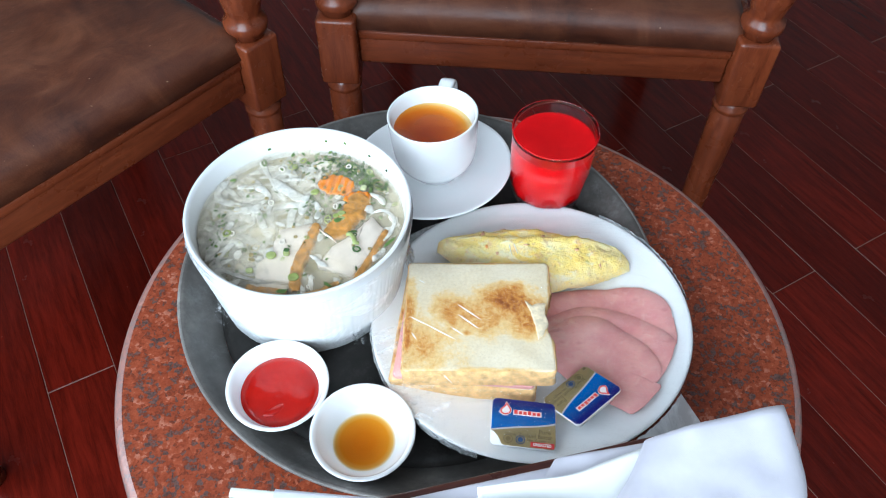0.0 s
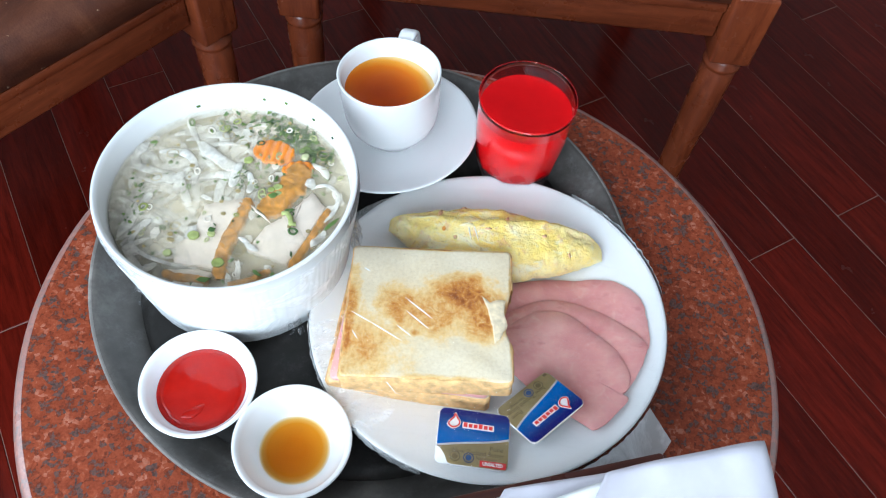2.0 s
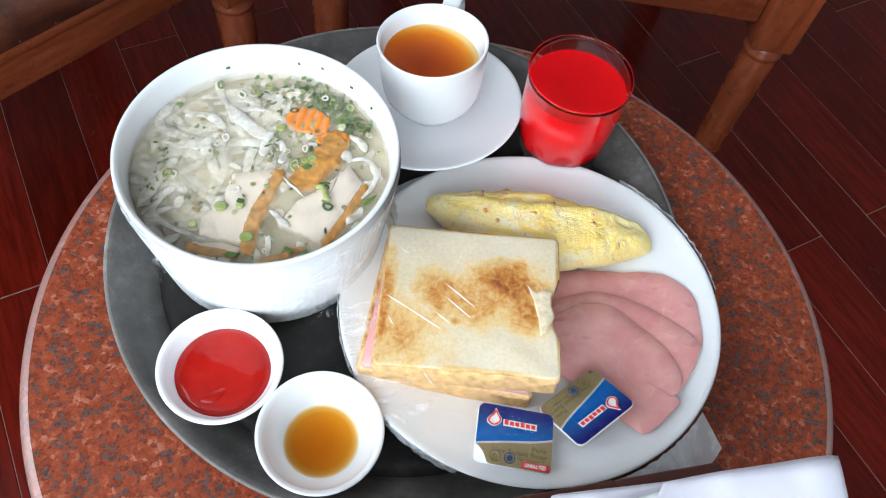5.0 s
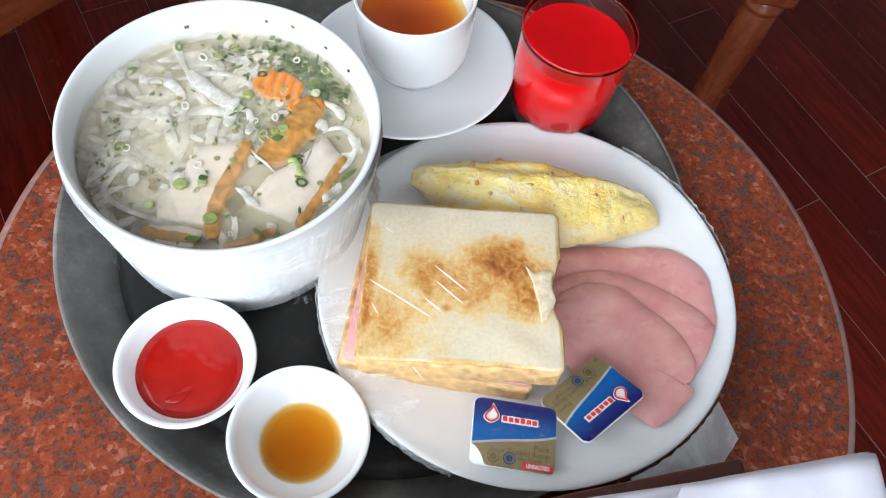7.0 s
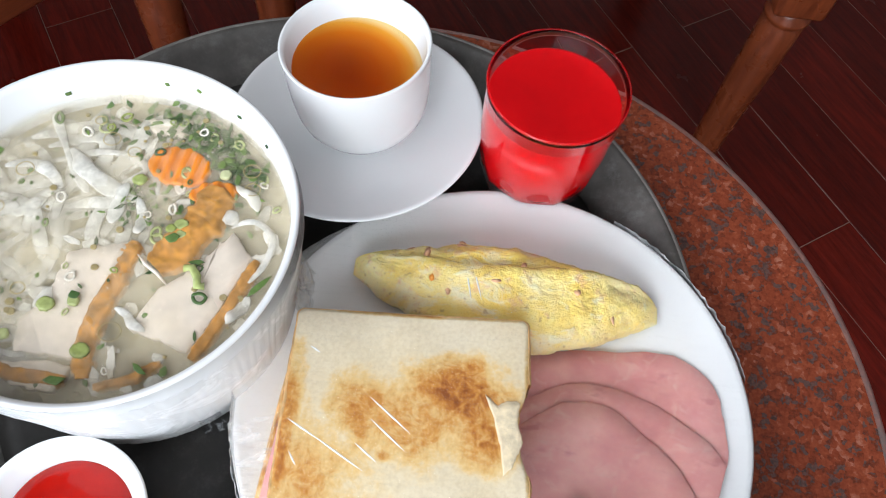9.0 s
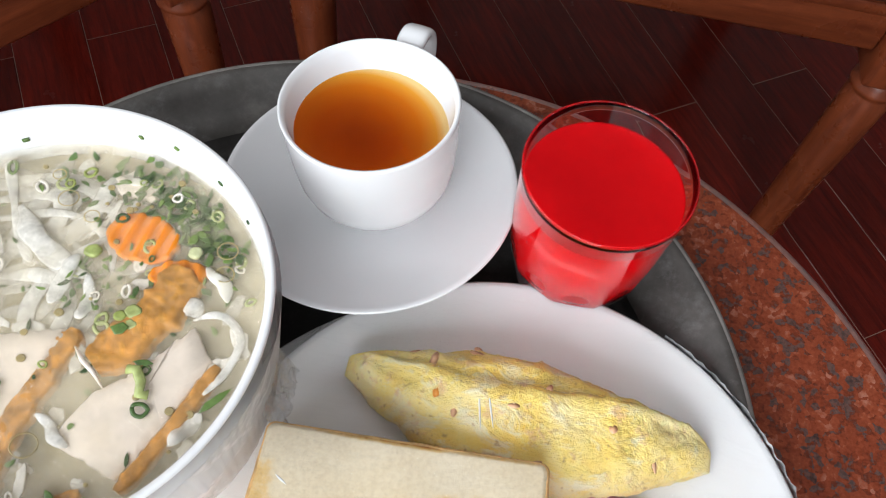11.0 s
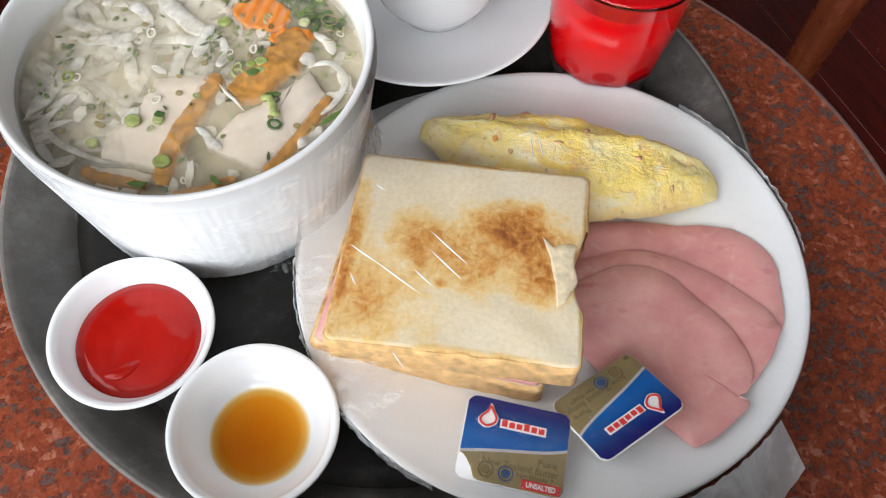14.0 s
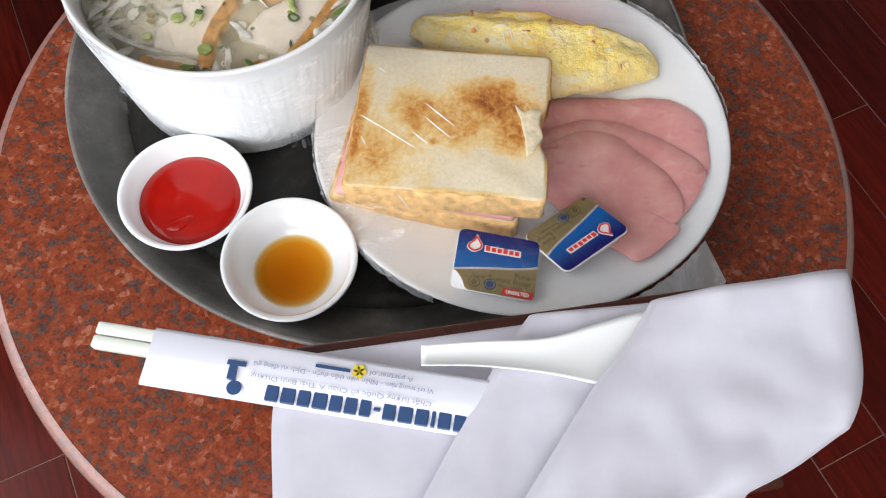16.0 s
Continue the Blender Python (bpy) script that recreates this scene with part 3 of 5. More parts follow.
curl = [(-0.010 + 0.017 * k / 12, -0.0205 + 0.013 * (k / 12) ** 2.2, 0.0155 + 0.0008 * math.sin(k * 0.26)) for k in range(13)]
part("swirl", tube(curl, 0.0030, 10, flat=0.45, taper=lambda t: 0.15 + math.sin(math.pi * t)), KETCHUP.mat, ketchup_dish, "glossy ridge where the ketchup was poured")

# ---- food on the plate: in the plate's own frame ----


def on_plate(x, y, z=0.0):
    """The place on the plate's plane under a world place."""
    return Vector((x - PLATE.translation.x, y - PLATE.translation.y, z))


SURF = 0.0048
CRUMB = Nodes("toasted_crumb", 0.8)


def scorch(x, y, rx, ry, turn=0.0, rag=0.5, core=0.1):
    """1 in the heart of a toasted patch, fading softly and unevenly to its edge."""
    n = CRUMB
    m = n.node("ShaderNodeMapping", Vector=n.coord)
    m.vector_type = "TEXTURE"
    m.inputs["Location"].default_value = (x, y, 0)
    m.inputs["Rotation"].default_value = (0, 0, radians(turn))
    m.inputs["Scale"].default_value = (rx, ry, 100)
    d = n.node("ShaderNodeVectorMath", Vector=m.outputs[0])
    d.operation = "LENGTH"
    wob = n.math("MULTIPLY", n.math("SUBTRACT", n.noise(55, 5, 0.6), 0.5), 2 * rag)
    return n.ramp(n.math("ADD", d.outputs["Value"], wob), (core, (1, 1, 1)), (1.0, (0, 0, 0)))


pale = CRUMB.ramp(CRUMB.noise(30, 5, 0.6), (0.3, (0.75, 0.64, 0.44)), (0.7, (0.81, 0.73, 0.57)))
fibre = CRUMB.noise(60, 6, 0.7, CRUMB.scaled(7, 1.5, 1, 28))
patches = (
    (scorch(0.026, 0.011, 0.033, 0.022, -14, 0.60, 0.30), 0.92),
    (scorch(0.034, -0.006, 0.019, 0.022, 15, 0.6, 0.2), 0.80),
    (scorch(-0.020, 0.004, 0.023, 0.021, 20, 0.55, 0.15), 0.72),
    (scorch(0.006, 0.000, 0.056, 0.028, 6, 0.7, 0.35), 0.56),
    (scorch(-0.040, -0.026, 0.034, 0.038, 25, 0.7, 0.1), 0.55),
    (scorch(-0.0085, -0.0175, 0.0060, 0.0045, 0, 0.5, 0.1), 0.75),
    (scorch(-0.053, -0.008, 0.009, 0.052, 0, 0.6, 0.2), 0.78),
    (scorch(0.0, 0.0515, 0.060, 0.0032, 0, 0.5, 0.3), 0.78),
    (scorch(0.0545, 0.0, 0.0030, 0.055, 0, 0.5, 0.2), 0.65),
    (scorch(0.010, -0.050, 0.055, 0.0040, 0, 0.8, 0.1), 0.45),
)
toast_f = None
for f, k in patches:
    f = CRUMB.math("MULTIPLY", f, k)
    toast_f = f if toast_f is None else CRUMB.math("MAXIMUM", toast_f, f)
toast_f = CRUMB.math("MULTIPLY", toast_f, CRUMB.ramp(fibre, (0.32, (0.78, 0.78, 0.78)), (0.68, (1.08, 1.08, 1.08))))
toast_f = CRUMB.math("MULTIPLY", toast_f, CRUMB.ramp(CRUMB.noise(150, 6, 0.75, None, 0.6), (0.38, (0.55, 0.55, 0.55)), (0.62, (1.1, 1.1, 1.1))))
brown = CRUMB.ramp(toast_f, (0.0, (0.80, 0.69, 0.48)), (0.25, (0.77, 0.55, 0.24)), (0.5, (0.62, 0.30, 0.066)), (0.72, (0.45, 0.16, 0.023)), (0.95, (0.25, 0.072, 0.011)))
speck = CRUMB.ramp(CRUMB.noise(520, 4, 0.7), (0.35, (0.90, 0.88, 0.85)), (0.6, (1, 1, 1)))
CRUMB.colour(CRUMB.mix(1.0, CRUMB.mix(CRUMB.grey(toast_f, 0.0, 0.16), pale, brown), speck, "MULTIPLY"))
CRUMB.bump(CRUMB.math("ADD", CRUMB.noise(700, 5, 0.75), CRUMB.math("MULTIPLY", CRUMB.noise(90, 4), 1.0)), 0.25, 0.0008)
CRUST = plain("bread_crust", (0.72, 0.45, 0.19), 0.8, 0, 0.34, 160, 0.6)
TORN = plain("torn_white_crumb", (0.78, 0.67, 0.47), 0.9, 0, 0.2, 220, 0.3)
HAM = Nodes("pink_ham", 0.35)
ham_c = HAM.ramp(HAM.noise(32, 6, 0.65), (0.28, (0.54, 0.205, 0.21)), (0.45, (0.64, 0.285, 0.275)), (0.6, (0.71, 0.355, 0.33)), (0.78, (0.78, 0.46, 0.42)))
ham_c = HAM.mix(HAM.math("MULTIPLY", HAM.grey(HAM.noise(95, 5, 0.65, None, 0.8), 0.54, 0.70), 0.6), ham_c, (0.74, 0.48, 0.44))
ham_c = HAM.mix(HAM.math("MULTIPLY", HAM.grey(HAM.noise(60, 4, 0.6, HAM.scaled(1, 2, 1, 40)), 0.60, 0.70), 0.5), ham_c, (0.46, 0.14, 0.16))
HAM.colour(ham_c)
HAM.bump(HAM.noise(300, 4), 0.15, 0.0005)
HAM.set(Subsurface_Weight=0.1, Subsurface_Scale=0.003)


def bread_slice(outline, z0, z1, parent, m, torn=None):
    """A slice: a crumb body with its crust round it."""
    body = bmesh.new()
    n = len(outline)
    c = sum(outline, Vector((0, 0))) / n
    def ring(inset, z, wob=0.0):
        out = []
        for p in outline:
            d = p - c
            q = c + d * (1 - inset / d.length)
            out.append(body.verts.new((q.x, q.y, z + wob * noise.noise((q.x * 45, q.y * 45, z * 90)))))
        return out
    rs = [ring(0.002, z0), ring(0.0008, z0 + 0.001), ring(0.0006, z1 - 0.0015), ring(0.0012, z1 - 0.0001, 0.0003), ring(0.0034, z1, 0.0008)]
    for step in (0.012, 0.024, 0.036):
        rs.append(ring(step, z1 + 0.0004, 0.0016))
    for a, b in zip(rs, rs[1:]):
        for i in range(n):
            body.faces.new((a[i], a[(i + 1) % n], b[(i + 1) % n], b[i]))
    body.faces.new(rs[-1])
    body.faces.new(rs[0][::-1])
    ob = part("bread_slice", body, CRUMB.mat, parent, "white toast browned in patches")
    ob.matrix_local = m
    crust = bmesh.new()
    loops = []
    for off, z in ((0.0012, z0 + 0.0003), (-0.0003, z0 + 0.002), (0.0004, (z0 + z1) / 2), (-0.0004, z1 - 0.002), (0.0004, z1 - 0.0006), (0.0008, z1 - 0.0001), (0.0022, z1 - 0.0012)):
        row = []
        for p in outline:
            d = p - c
            w = 0.0007 * noise.noise((p.x * 120, p.y * 120, z * 200))
            q = c + d * (1 - (off + w) / d.length)
            row.append(crust.verts.new((q.x, q.y, z + w)))
        loops.append(row)
    for a, b in zip(loops, loops[1:]):
        for i in range(n):
            mid = outline[i]
            if torn and torn(mid):
                continue
            crust.faces.new((a[i], a[(i + 1) % n], b[(i + 1) % n], b[i]))
    part("crust", crust, CRUST, ob, "baked brown crust")
    return ob


def squared(w, h, r, n=9):
    out = []
    for cx, cy, a0 in ((w / 2 - r, h / 2 - r, 0), (-w / 2 + r, h / 2 - r, 90), (-w / 2 + r, -h / 2 + r, 180), (w / 2 - r, -h / 2 + r, 270)):
        for i in range(n):
            a = radians(a0 + 90 * i / (n - 1))
            out.append(Vector((cx + r * math.cos(a), cy + r * math.sin(a))))
    # even steps along the straight sides
    full = []
    for a, b in zip(out, out[1:] + out[:1]):
        steps = max(1, int((b - a).length / 0.004))
        full += [a + (b - a) * k / steps for k in range(steps)]
    return full


sandwich = thing("toast_sandwich", PLATE @ pose(-0.0396, -0.0215, SURF), "toasted ham sandwich with a torn corner under film", "sandwich")
loaf = squared(0.110, 0.1025, 0.0035)
bread_slice([p * 0.985 for p in loaf], 0.0, 0.0175, sandwich, pose(-0.0085, 0.0035, 0.0003, 0, 0, -3.5))
fill = part("ham_filling", slab([p * 0.94 for p in loaf], 0.0182, 0.0225, None, 0.0008), HAM.mat, sandwich, "pink ham between the slices")
fill.matrix_local = pose(-0.0075, 0.002, 0, 0, 0, -4)
bite = []
for p in loaf:
    q = p.copy()
    if p.x > 0.045 and -0.025 < p.y < 0.016:
        f = 1 - abs((p.y + 0.004) / 0.021) ** 2.2
        q.x -= max(0, f) * 0.0045 + 0.0022 * noise.noise((p.y * 900, 3, 1)) * max(0, f)
    bite.append(q)
upper = bread_slice(bite, 0.0232, 0.0415, sandwich, pose(-0.0005, 0.0, 0, -1.0, 0.5, 1.3), lambda p: p.x > 0.03 and -0.024 < p.y < 0.015)
torn_line = []
corners = [(0.0345, 0.0125), (0.0400, 0.0080), (0.0460, 0.0105), (0.0505, 0.0095), (0.0490, 0.001), (0.0515, -0.0087), (0.0470, -0.0195), (0.0430, -0.0235), (0.0415, -0.0110), (0.0385, 0.0015)]
for (x0, y0), (x1, y1) in zip(corners, corners[1:] + corners[:1]):
    for k in range(7):
        torn_line.append(Vector((x0 + (x1 - x0) * k / 7, y0 + (y1 - y0) * k / 7)))
part("torn_crumb", slab(torn_line, 0.0370, 0.0425, lambda x, y: -0.07 * max(0, x - 0.046), 0.0005, rough=0.0010), TORN, upper, "torn soft white crumb")

# omelette: a folded spindle with a seam along its back
OMEL = Nodes("omelette", 0.32)
oc = OMEL.ramp(OMEL.noise(38, 6, 0.65), (0.28, (0.95, 0.66, 0.10)), (0.5, (0.96, 0.76, 0.25)), (0.72, (0.97, 0.86, 0.50)))
curd = OMEL.noise(44, 6, 0.7, OMEL.scaled(1, 1.8, 1.4, 25), 1.0)
oc = OMEL.mix(OMEL.math("MULTIPLY", OMEL.grey(curd, 0.50, 0.62), 0.8), oc, (0.93, 0.86, 0.62))
oc = OMEL.mix(OMEL.math("MULTIPLY", OMEL.grey(OMEL.noise(100, 5, 0.65), 0.57, 0.66), 0.6), oc, (0.80, 0.48, 0.28))
oc = OMEL.mix(OMEL.math("MULTIPLY", OMEL.grey(OMEL.noise(240, 3), 0.62, 0.70), 0.6), oc, (0.50, 0.30, 0.12))
OMEL.colour(oc)
OMEL.bump(OMEL.math("ADD", OMEL.noise(200, 6, 0.75), OMEL.math("MULTIPLY", curd, 1.3)), 0.7, 0.0028)
OMEL.set(Subsurface_Weight=0.1, Subsurface_Scale=0.004)
ome = thing("omelette", PLATE @ pose(0.0036, 0.0540, SURF, 0, 0, -2.5), "folded yellow omelette with bits of ham", "food")
ob = bmesh.new()
rows = []
NU, NV = 110, 60
for i in range(NU + 1):
    u = i / NU
    s = 2 * u - 1
    wid = 0.0255 * max(0.0, 1 - abs(s) ** 1.7) ** 0.85 + 0.0010
    hgt = 0.033 * max(0.0, 1 - abs(s) ** 2.2) ** 0.75 + 0.0015
    bend = 0.007 * s * s - 0.0005 - 0.003 * s
    row = []
    for j in range(NV):
        a = 2 * math.pi * j / NV
        y, z = math.cos(a), math.sin(a)
        y = math.copysign(abs(y) ** 0.85, y)
        zz = hgt * (0.5 + 0.5 * z)
        skew = 0.004 * z
        p = Vector((0.0800 * s, bend + wid * y + skew, zz + (0.015 if s < 0 else 0.009) * abs(s) ** 3))
        k = 0.0017 * noise.fractal((p.x * 60, p.y * 75, p.z * 75), 0.55, 2.1, 6)
        fold = a - 1.05 - 0.35 * math.sin(4.2 * u)
        seam = (0.0034 * math.exp(-((fold - 0.16) / 0.13) ** 2) - 0.0042 * math.exp(-((fold + 0.10) / 0.11) ** 2)) * (0.4 + 0.6 * max(0, s + 0.3)) * (1 if z > 0 else 0)
        p += Vector((0, y, z)).normalized() * (k + seam) * min(1, (1 - abs(s)) * 6)
        p.z = max(p.z, 0.0004)
        row.append(ob.verts.new(p))
    rows.append(row)
for a, b in zip(rows, rows[1:]):
    for j in range(NV):
        ob.faces.new((a[j], a[(j + 1) % NV], b[(j + 1) % NV], b[j]))
ob.faces.new(rows[0])
ob.faces.new(rows[-1])
rows_at = [[v.co.copy() for v in r] for r in rows]
egg = part("egg", ob, OMEL.mat, ome)
BIT = plain("pink_ham_bit", (0.76, 0.44, 0.26), 0.4, 0, 0.2, 120)
ORANGE = plain("orange_bit", (0.78, 0.30, 0.05), 0.4, 0, 0.2, 120)
random.seed(21)
for i in range(12):
    u, a = random.randint(8, NU - 10), random.randint(4, NV // 2 - 5)
    p = rows_at[u][a]
    l, w = random.uniform(0.0010, 0.0036), random.uniform(0.0007, 0.0018)
    bb = bmesh.new()
    bmesh.ops.create_icosphere(bb, subdivisions=1, radius=1.0, matrix=Matrix.Translation(p) @ Matrix.Rotation(random.uniform(0, 3.14), 4, "Z") @ Matrix.Diagonal((l * 1.3, w * 1.3, 0.0002, 1)))
    part("ham_bit", bb, ORANGE if i % 14 == 0 else BIT, egg)

# ham: three overlapping slices
ham_looks = (
    ([(0.070, 0.393), (0.100, 0.404), (0.132, 0.4065), (0.159, 0.404), (0.1755, 0.390), (0.1800, 0.370), (0.1770, 0.345), (0.150, 0.340), (0.075, 0.355)], 0.0),
    ([(0.070, 0.366), (0.090, 0.379), (0.112, 0.387), (0.143, 0.381), (0.165, 0.365), (0.1755, 0.353), (0.1765, 0.342), (0.158, 0.311), (0.132, 0.312), (0.078, 0.335)], 0.0016),
    ([(0.070, 0.352), (0.086, 0.365), (0.106, 0.376), (0.128, 0.3735), (0.1535, 0.350), (0.1635, 0.329), (0.1620, 0.315), (0.1570, 0.3105), (0.1610, 0.306), (0.141, 0.286), (0.130, 0.290), (0.085, 0.328)], 0.0032),
)


def dish(x, y):
    r = math.hypot(x, y)
    return max(0.0, r - 0.074) * 0.27


for shape, z in ham_looks:
    line = smooth_loop([on_plate(*p) for p in shape], 7)
    h = tagged(link_mesh("ham_slice", slab(line, z, z + 0.0013, lambda x, y: dish(x, y) + 0.0006 * noise.noise((x * 60, y * 60, z * 900)) + 0.0006, 0.0004, rough=0.0007), HAM.mat), "thin slice of pink cooked ham on the plate", "ham", "ham slices fanned on the plate")
    h.matrix_world = PLATE @ pose(0, 0, SURF)

# ---- butter portions ----
FOIL_BLUE = Nodes("blue_foil", 0.25)
FOIL_BLUE.colour(FOIL_BLUE.ramp(FOIL_BLUE.node("ShaderNodeTexGradient", Vector=FOIL_BLUE.scaled(50, 50, 50, -90)).outputs["Fac"], (0.0, (0.005, 0.20, 0.68)), (0.75, (0.010, 0.016, 0.24))))
FOIL_BLUE.bump(FOIL_BLUE.noise(120, 4), 0.15, 0.001)
FOIL_GOLD = plain("gold_foil", (0.50, 0.40, 0.19), 0.32, 0.25, 0.15, 90, 0.05)
FOIL_WHITE = plain("white_foil", (0.8, 0.8, 0.8), 0.35, 0, 0.03, 60)
FOIL_RED = plain("red_print", (0.62, 0.03, 0.03), 0.35, 0, 0.05, 60)
PRINT = plain("dark_print", (0.20, 0.15, 0.06), 0.4, 0, 0.05, 60)
NAVY = plain("navy_print", (0.03, 0.075, 0.19), 0.4, 0, 0.05, 60)
YELLOW = plain("yellow_print", (0.75, 0.58, 0.04), 0.5, 0, 0.05, 60)
GREY_PRINT = plain("grey_print", (0.30, 0.32, 0.42), 0.5, 0, 0.05, 60)


def butter(m, label, peeled):
    b = thing("butter_portion", m, label, "butter", "butter portions on the plate")
    w, h, t = 0.0455, 0.0365, 0.009
    tub = bmesh.new()
    lo = squared(w - 0.007, h - 0.007, 0.004)
    hi = squared(w, h, 0.004)
    n = min(len(lo), len(hi))
    def loop(ww, hh, z):
        pts = []
        for cx, cy, a0 in ((1, 1, 0), (-1, 1, 90), (-1, -1, 180), (1, -1, 270)):
            for i in range(6):
                a = radians(a0 + 18 * i)
                pts.append(tub.verts.new((cx * (ww / 2 - 0.004) + 0.004 * math.cos(a), cy * (hh / 2 - 0.004) + 0.004 * math.sin(a), z)))
        return pts
    ls = [loop(w - 0.009, h - 0.009, 0), loop(w - 0.007, h - 0.007, 0.001), loop(w - 0.004, h - 0.004, t - 0.0016), loop(w, h, t - 0.0012), loop(w, h, t - 0.0004)]
    for a, c in zip(ls, ls[1:]):
        for i in range(24):
            tub.faces.new((a[i], a[(i + 1) % 24], c[(i + 1) % 24], c[i]))
    tub.faces.new(ls[0])
    tub.faces.new(ls[-1])
    part("tub", tub, FOIL_WHITE, b, "white plastic tub")
    # the lid's fields: blue above a white swoosh, gold below
    def swoosh(x, k=0.0):
        u = x / w + 0.5
        return -0.0075 + 0.0062 * (u * 1.15) ** 3 + 0.0036 * math.sin(u * math.pi) * 0.9 + k
    xs = [(-w / 2 + 0.0004) + (w - 0.0008) * i / 24 for i in range(25)]
    def field(lower, upper, z):
        bm = bmesh.new()
        lowv = [bm.verts.new((x, lower(x), z)) for x in xs]
        upv = [bm.verts.new((x, upper(x), z)) for x in xs]
        for i in range(24):
            bm.faces.new((lowv[i], lowv[i + 1], upv[i + 1], upv[i]))
        bmesh.ops.solidify(bm, geom=bm.faces[:], thickness=0.0001)
        return bm
    def edge_top(x):
        d = w / 2 - abs(x)
        return h / 2 - 0.0003 - (0.0035 * (1 - d / 0.0035) ** 2 if d < 0.0035 else 0)
    def edge_low(x):
        d = w / 2 - abs(x)
        y = -h / 2 + 0.0003 + (0.0035 * (1 - d / 0.0035) ** 2 if d < 0.0035 else 0)
        if peeled and x < -w / 2 + 0.008:
            y = max(y, -h / 2 + 0.012 * (1 - (x + w / 2) / 0.008) ** 0.6)
        return y
    lid = part("lid", field(lambda x: swoosh(x, 0.0009), edge_top, t), FOIL_BLUE.mat, b, "glossy blue printed foil", False)
    part("white_stripe", field(lambda x: swoosh(x, -0.0004), lambda x: swoosh(x, 0.0009), t), FOIL_WHITE, lid, "", False)
    part("gold_field", field(edge_low, lambda x: swoosh(x, -0.0004), t), FOIL_GOLD, lid, "dull gold printed foil", False)
    # the maker's mark as plain shapes
    z = t + 0.0002
    mark = bmesh.new()
    drop = smooth_loop([(-0.0135, 0.0045), (-0.0095, 0.0065), (-0.0085, 0.0095), (-0.0105, 0.0128), (-0.0125, 0.0158), (-0.0135, 0.0128), (-0.0165, 0.0095), (-0.0170, 0.0065)], 4)
    slab(drop, z, z + 0.0002, None, 0.00005, mark)
    part("maker_mark", mark, FOIL_WHITE, lid, "", False)
    ring = [(p.x * 0.78 - 0.0028, p.y * 0.78 + 0.002, z + 0.0004) for p in drop]
    part("maker_mark", tube(ring + ring[:1], 0.0005, 6), FOIL_RED, lid, "", False)
    name_bar = bmesh.new()
    box(-0.0075, 0.0058, z, 0.0125, 0.0098, z + 0.0002, bm=name_bar)
    part("maker_name", name_bar, FOIL_WHITE, lid, "white bar with a red edge", False)
    red_bar = bmesh.new()
    for k in range(6):
        x = -0.0068 + k * 0.0032
        box(x, 0.0066, z + 0.0003, x + 0.0024, 0.0090 + (0.0006 if k in (0, 3) else 0), z + 0.0004, bm=red_bar)
    part("maker_name", red_bar, FOIL_RED, lid, "", False)
    writing("Pure", 0.0043, pose(0.0105, -0.0068, z), PRINT, lid, width=0.0085)
    writing("New Zealand Butter", 0.0043, pose(-0.0125, -0.0105, z), PRINT, lid, width=0.0325)
    writing("Net Weight 7", 0.0031, pose(0.0025, -0.0133, z), PRINT, lid, width=0.0155)
    for x, mat in ((-0.0105, PRINT), (-0.0020, NAVY)):
        c = bmesh.new()
        pts = [(x + 0.003 * math.cos(a), -0.0128 + 0.003 * math.sin(a), z) for a in (2 * math.pi * i / 20 for i in range(21))]
        tube(pts, 0.0003, 5, c)
        bmesh.ops.create_cone(c, cap_ends=True, segments=14, radius1=0.0019, radius2=0.0019, depth=0.0002, matrix=Matrix.Translation((x, -0.0128, z)))
        part("seal", c, mat, lid, "", False)
    if peeled:
        part("print_tab", box(0.005, -h / 2 + 0.0008, z, w / 2 - 0.0014, -h / 2 + 0.0048, z + 0.0001), FOIL_RED, lid, "", False)
        writing("UNSALTED", 0.0030, pose(0.0068, -h / 2 + 0.0018, z + 0.0003), FOIL_WHITE, lid, bold=0.0001, width=0.0125)
    else:
        part("print_tab", box(-w / 2 + 0.002, -h / 2 + 0.0012, z, -w / 2 + 0.0045, -h / 2 + 0.0032, z + 0.0001), PRINT, lid, "", False)
    return b


butter(pose(0.0596, 0.2732, 0.4978, -2.8, 2.6, -2.5), "butter portion with a peeled corner leaning on toast", True)
butter(pose(0.1041, 0.2961, 0.4984, 19.8, -0.2, 222.8), "blue and gold butter portion lying on ham", False)

# ---- box, napkin, chopsticks and spoon before the tray ----
BOX = pose(-0.035, 0.207, TOP + 0.0005, 0, 0, 16.2)
bx = thing("lacquer_box", BOX, "dark red lacquered wooden box under a napkin", "box")
part("box_body", box(0.002, -0.098, 0, 0.213, -0.002, 0.049, 0.002), BOX_WOOD, bx)
part("lid", box(0, -0.1, 0.0495, 0.215, 0, 0.0595, 0.0025, 3), BOX_WOOD, bx)
BT = TOP + 0.060


def along(points, t):
    t *= len(points) - 1
    i = min(int(t), len(points) - 2)
    p0, p1, p2, p3 = (Vector(points[max(0, min(len(points) - 1, i + d))]) for d in (-1, 0, 1, 2))
    f = t - i
    return 0.5 * (2 * p1 + (p2 - p0) * f + (2 * p0 - 5 * p1 + 4 * p2 - p3) * f * f + (3 * p1 - p0 - 3 * p2 + p3) * f ** 3)


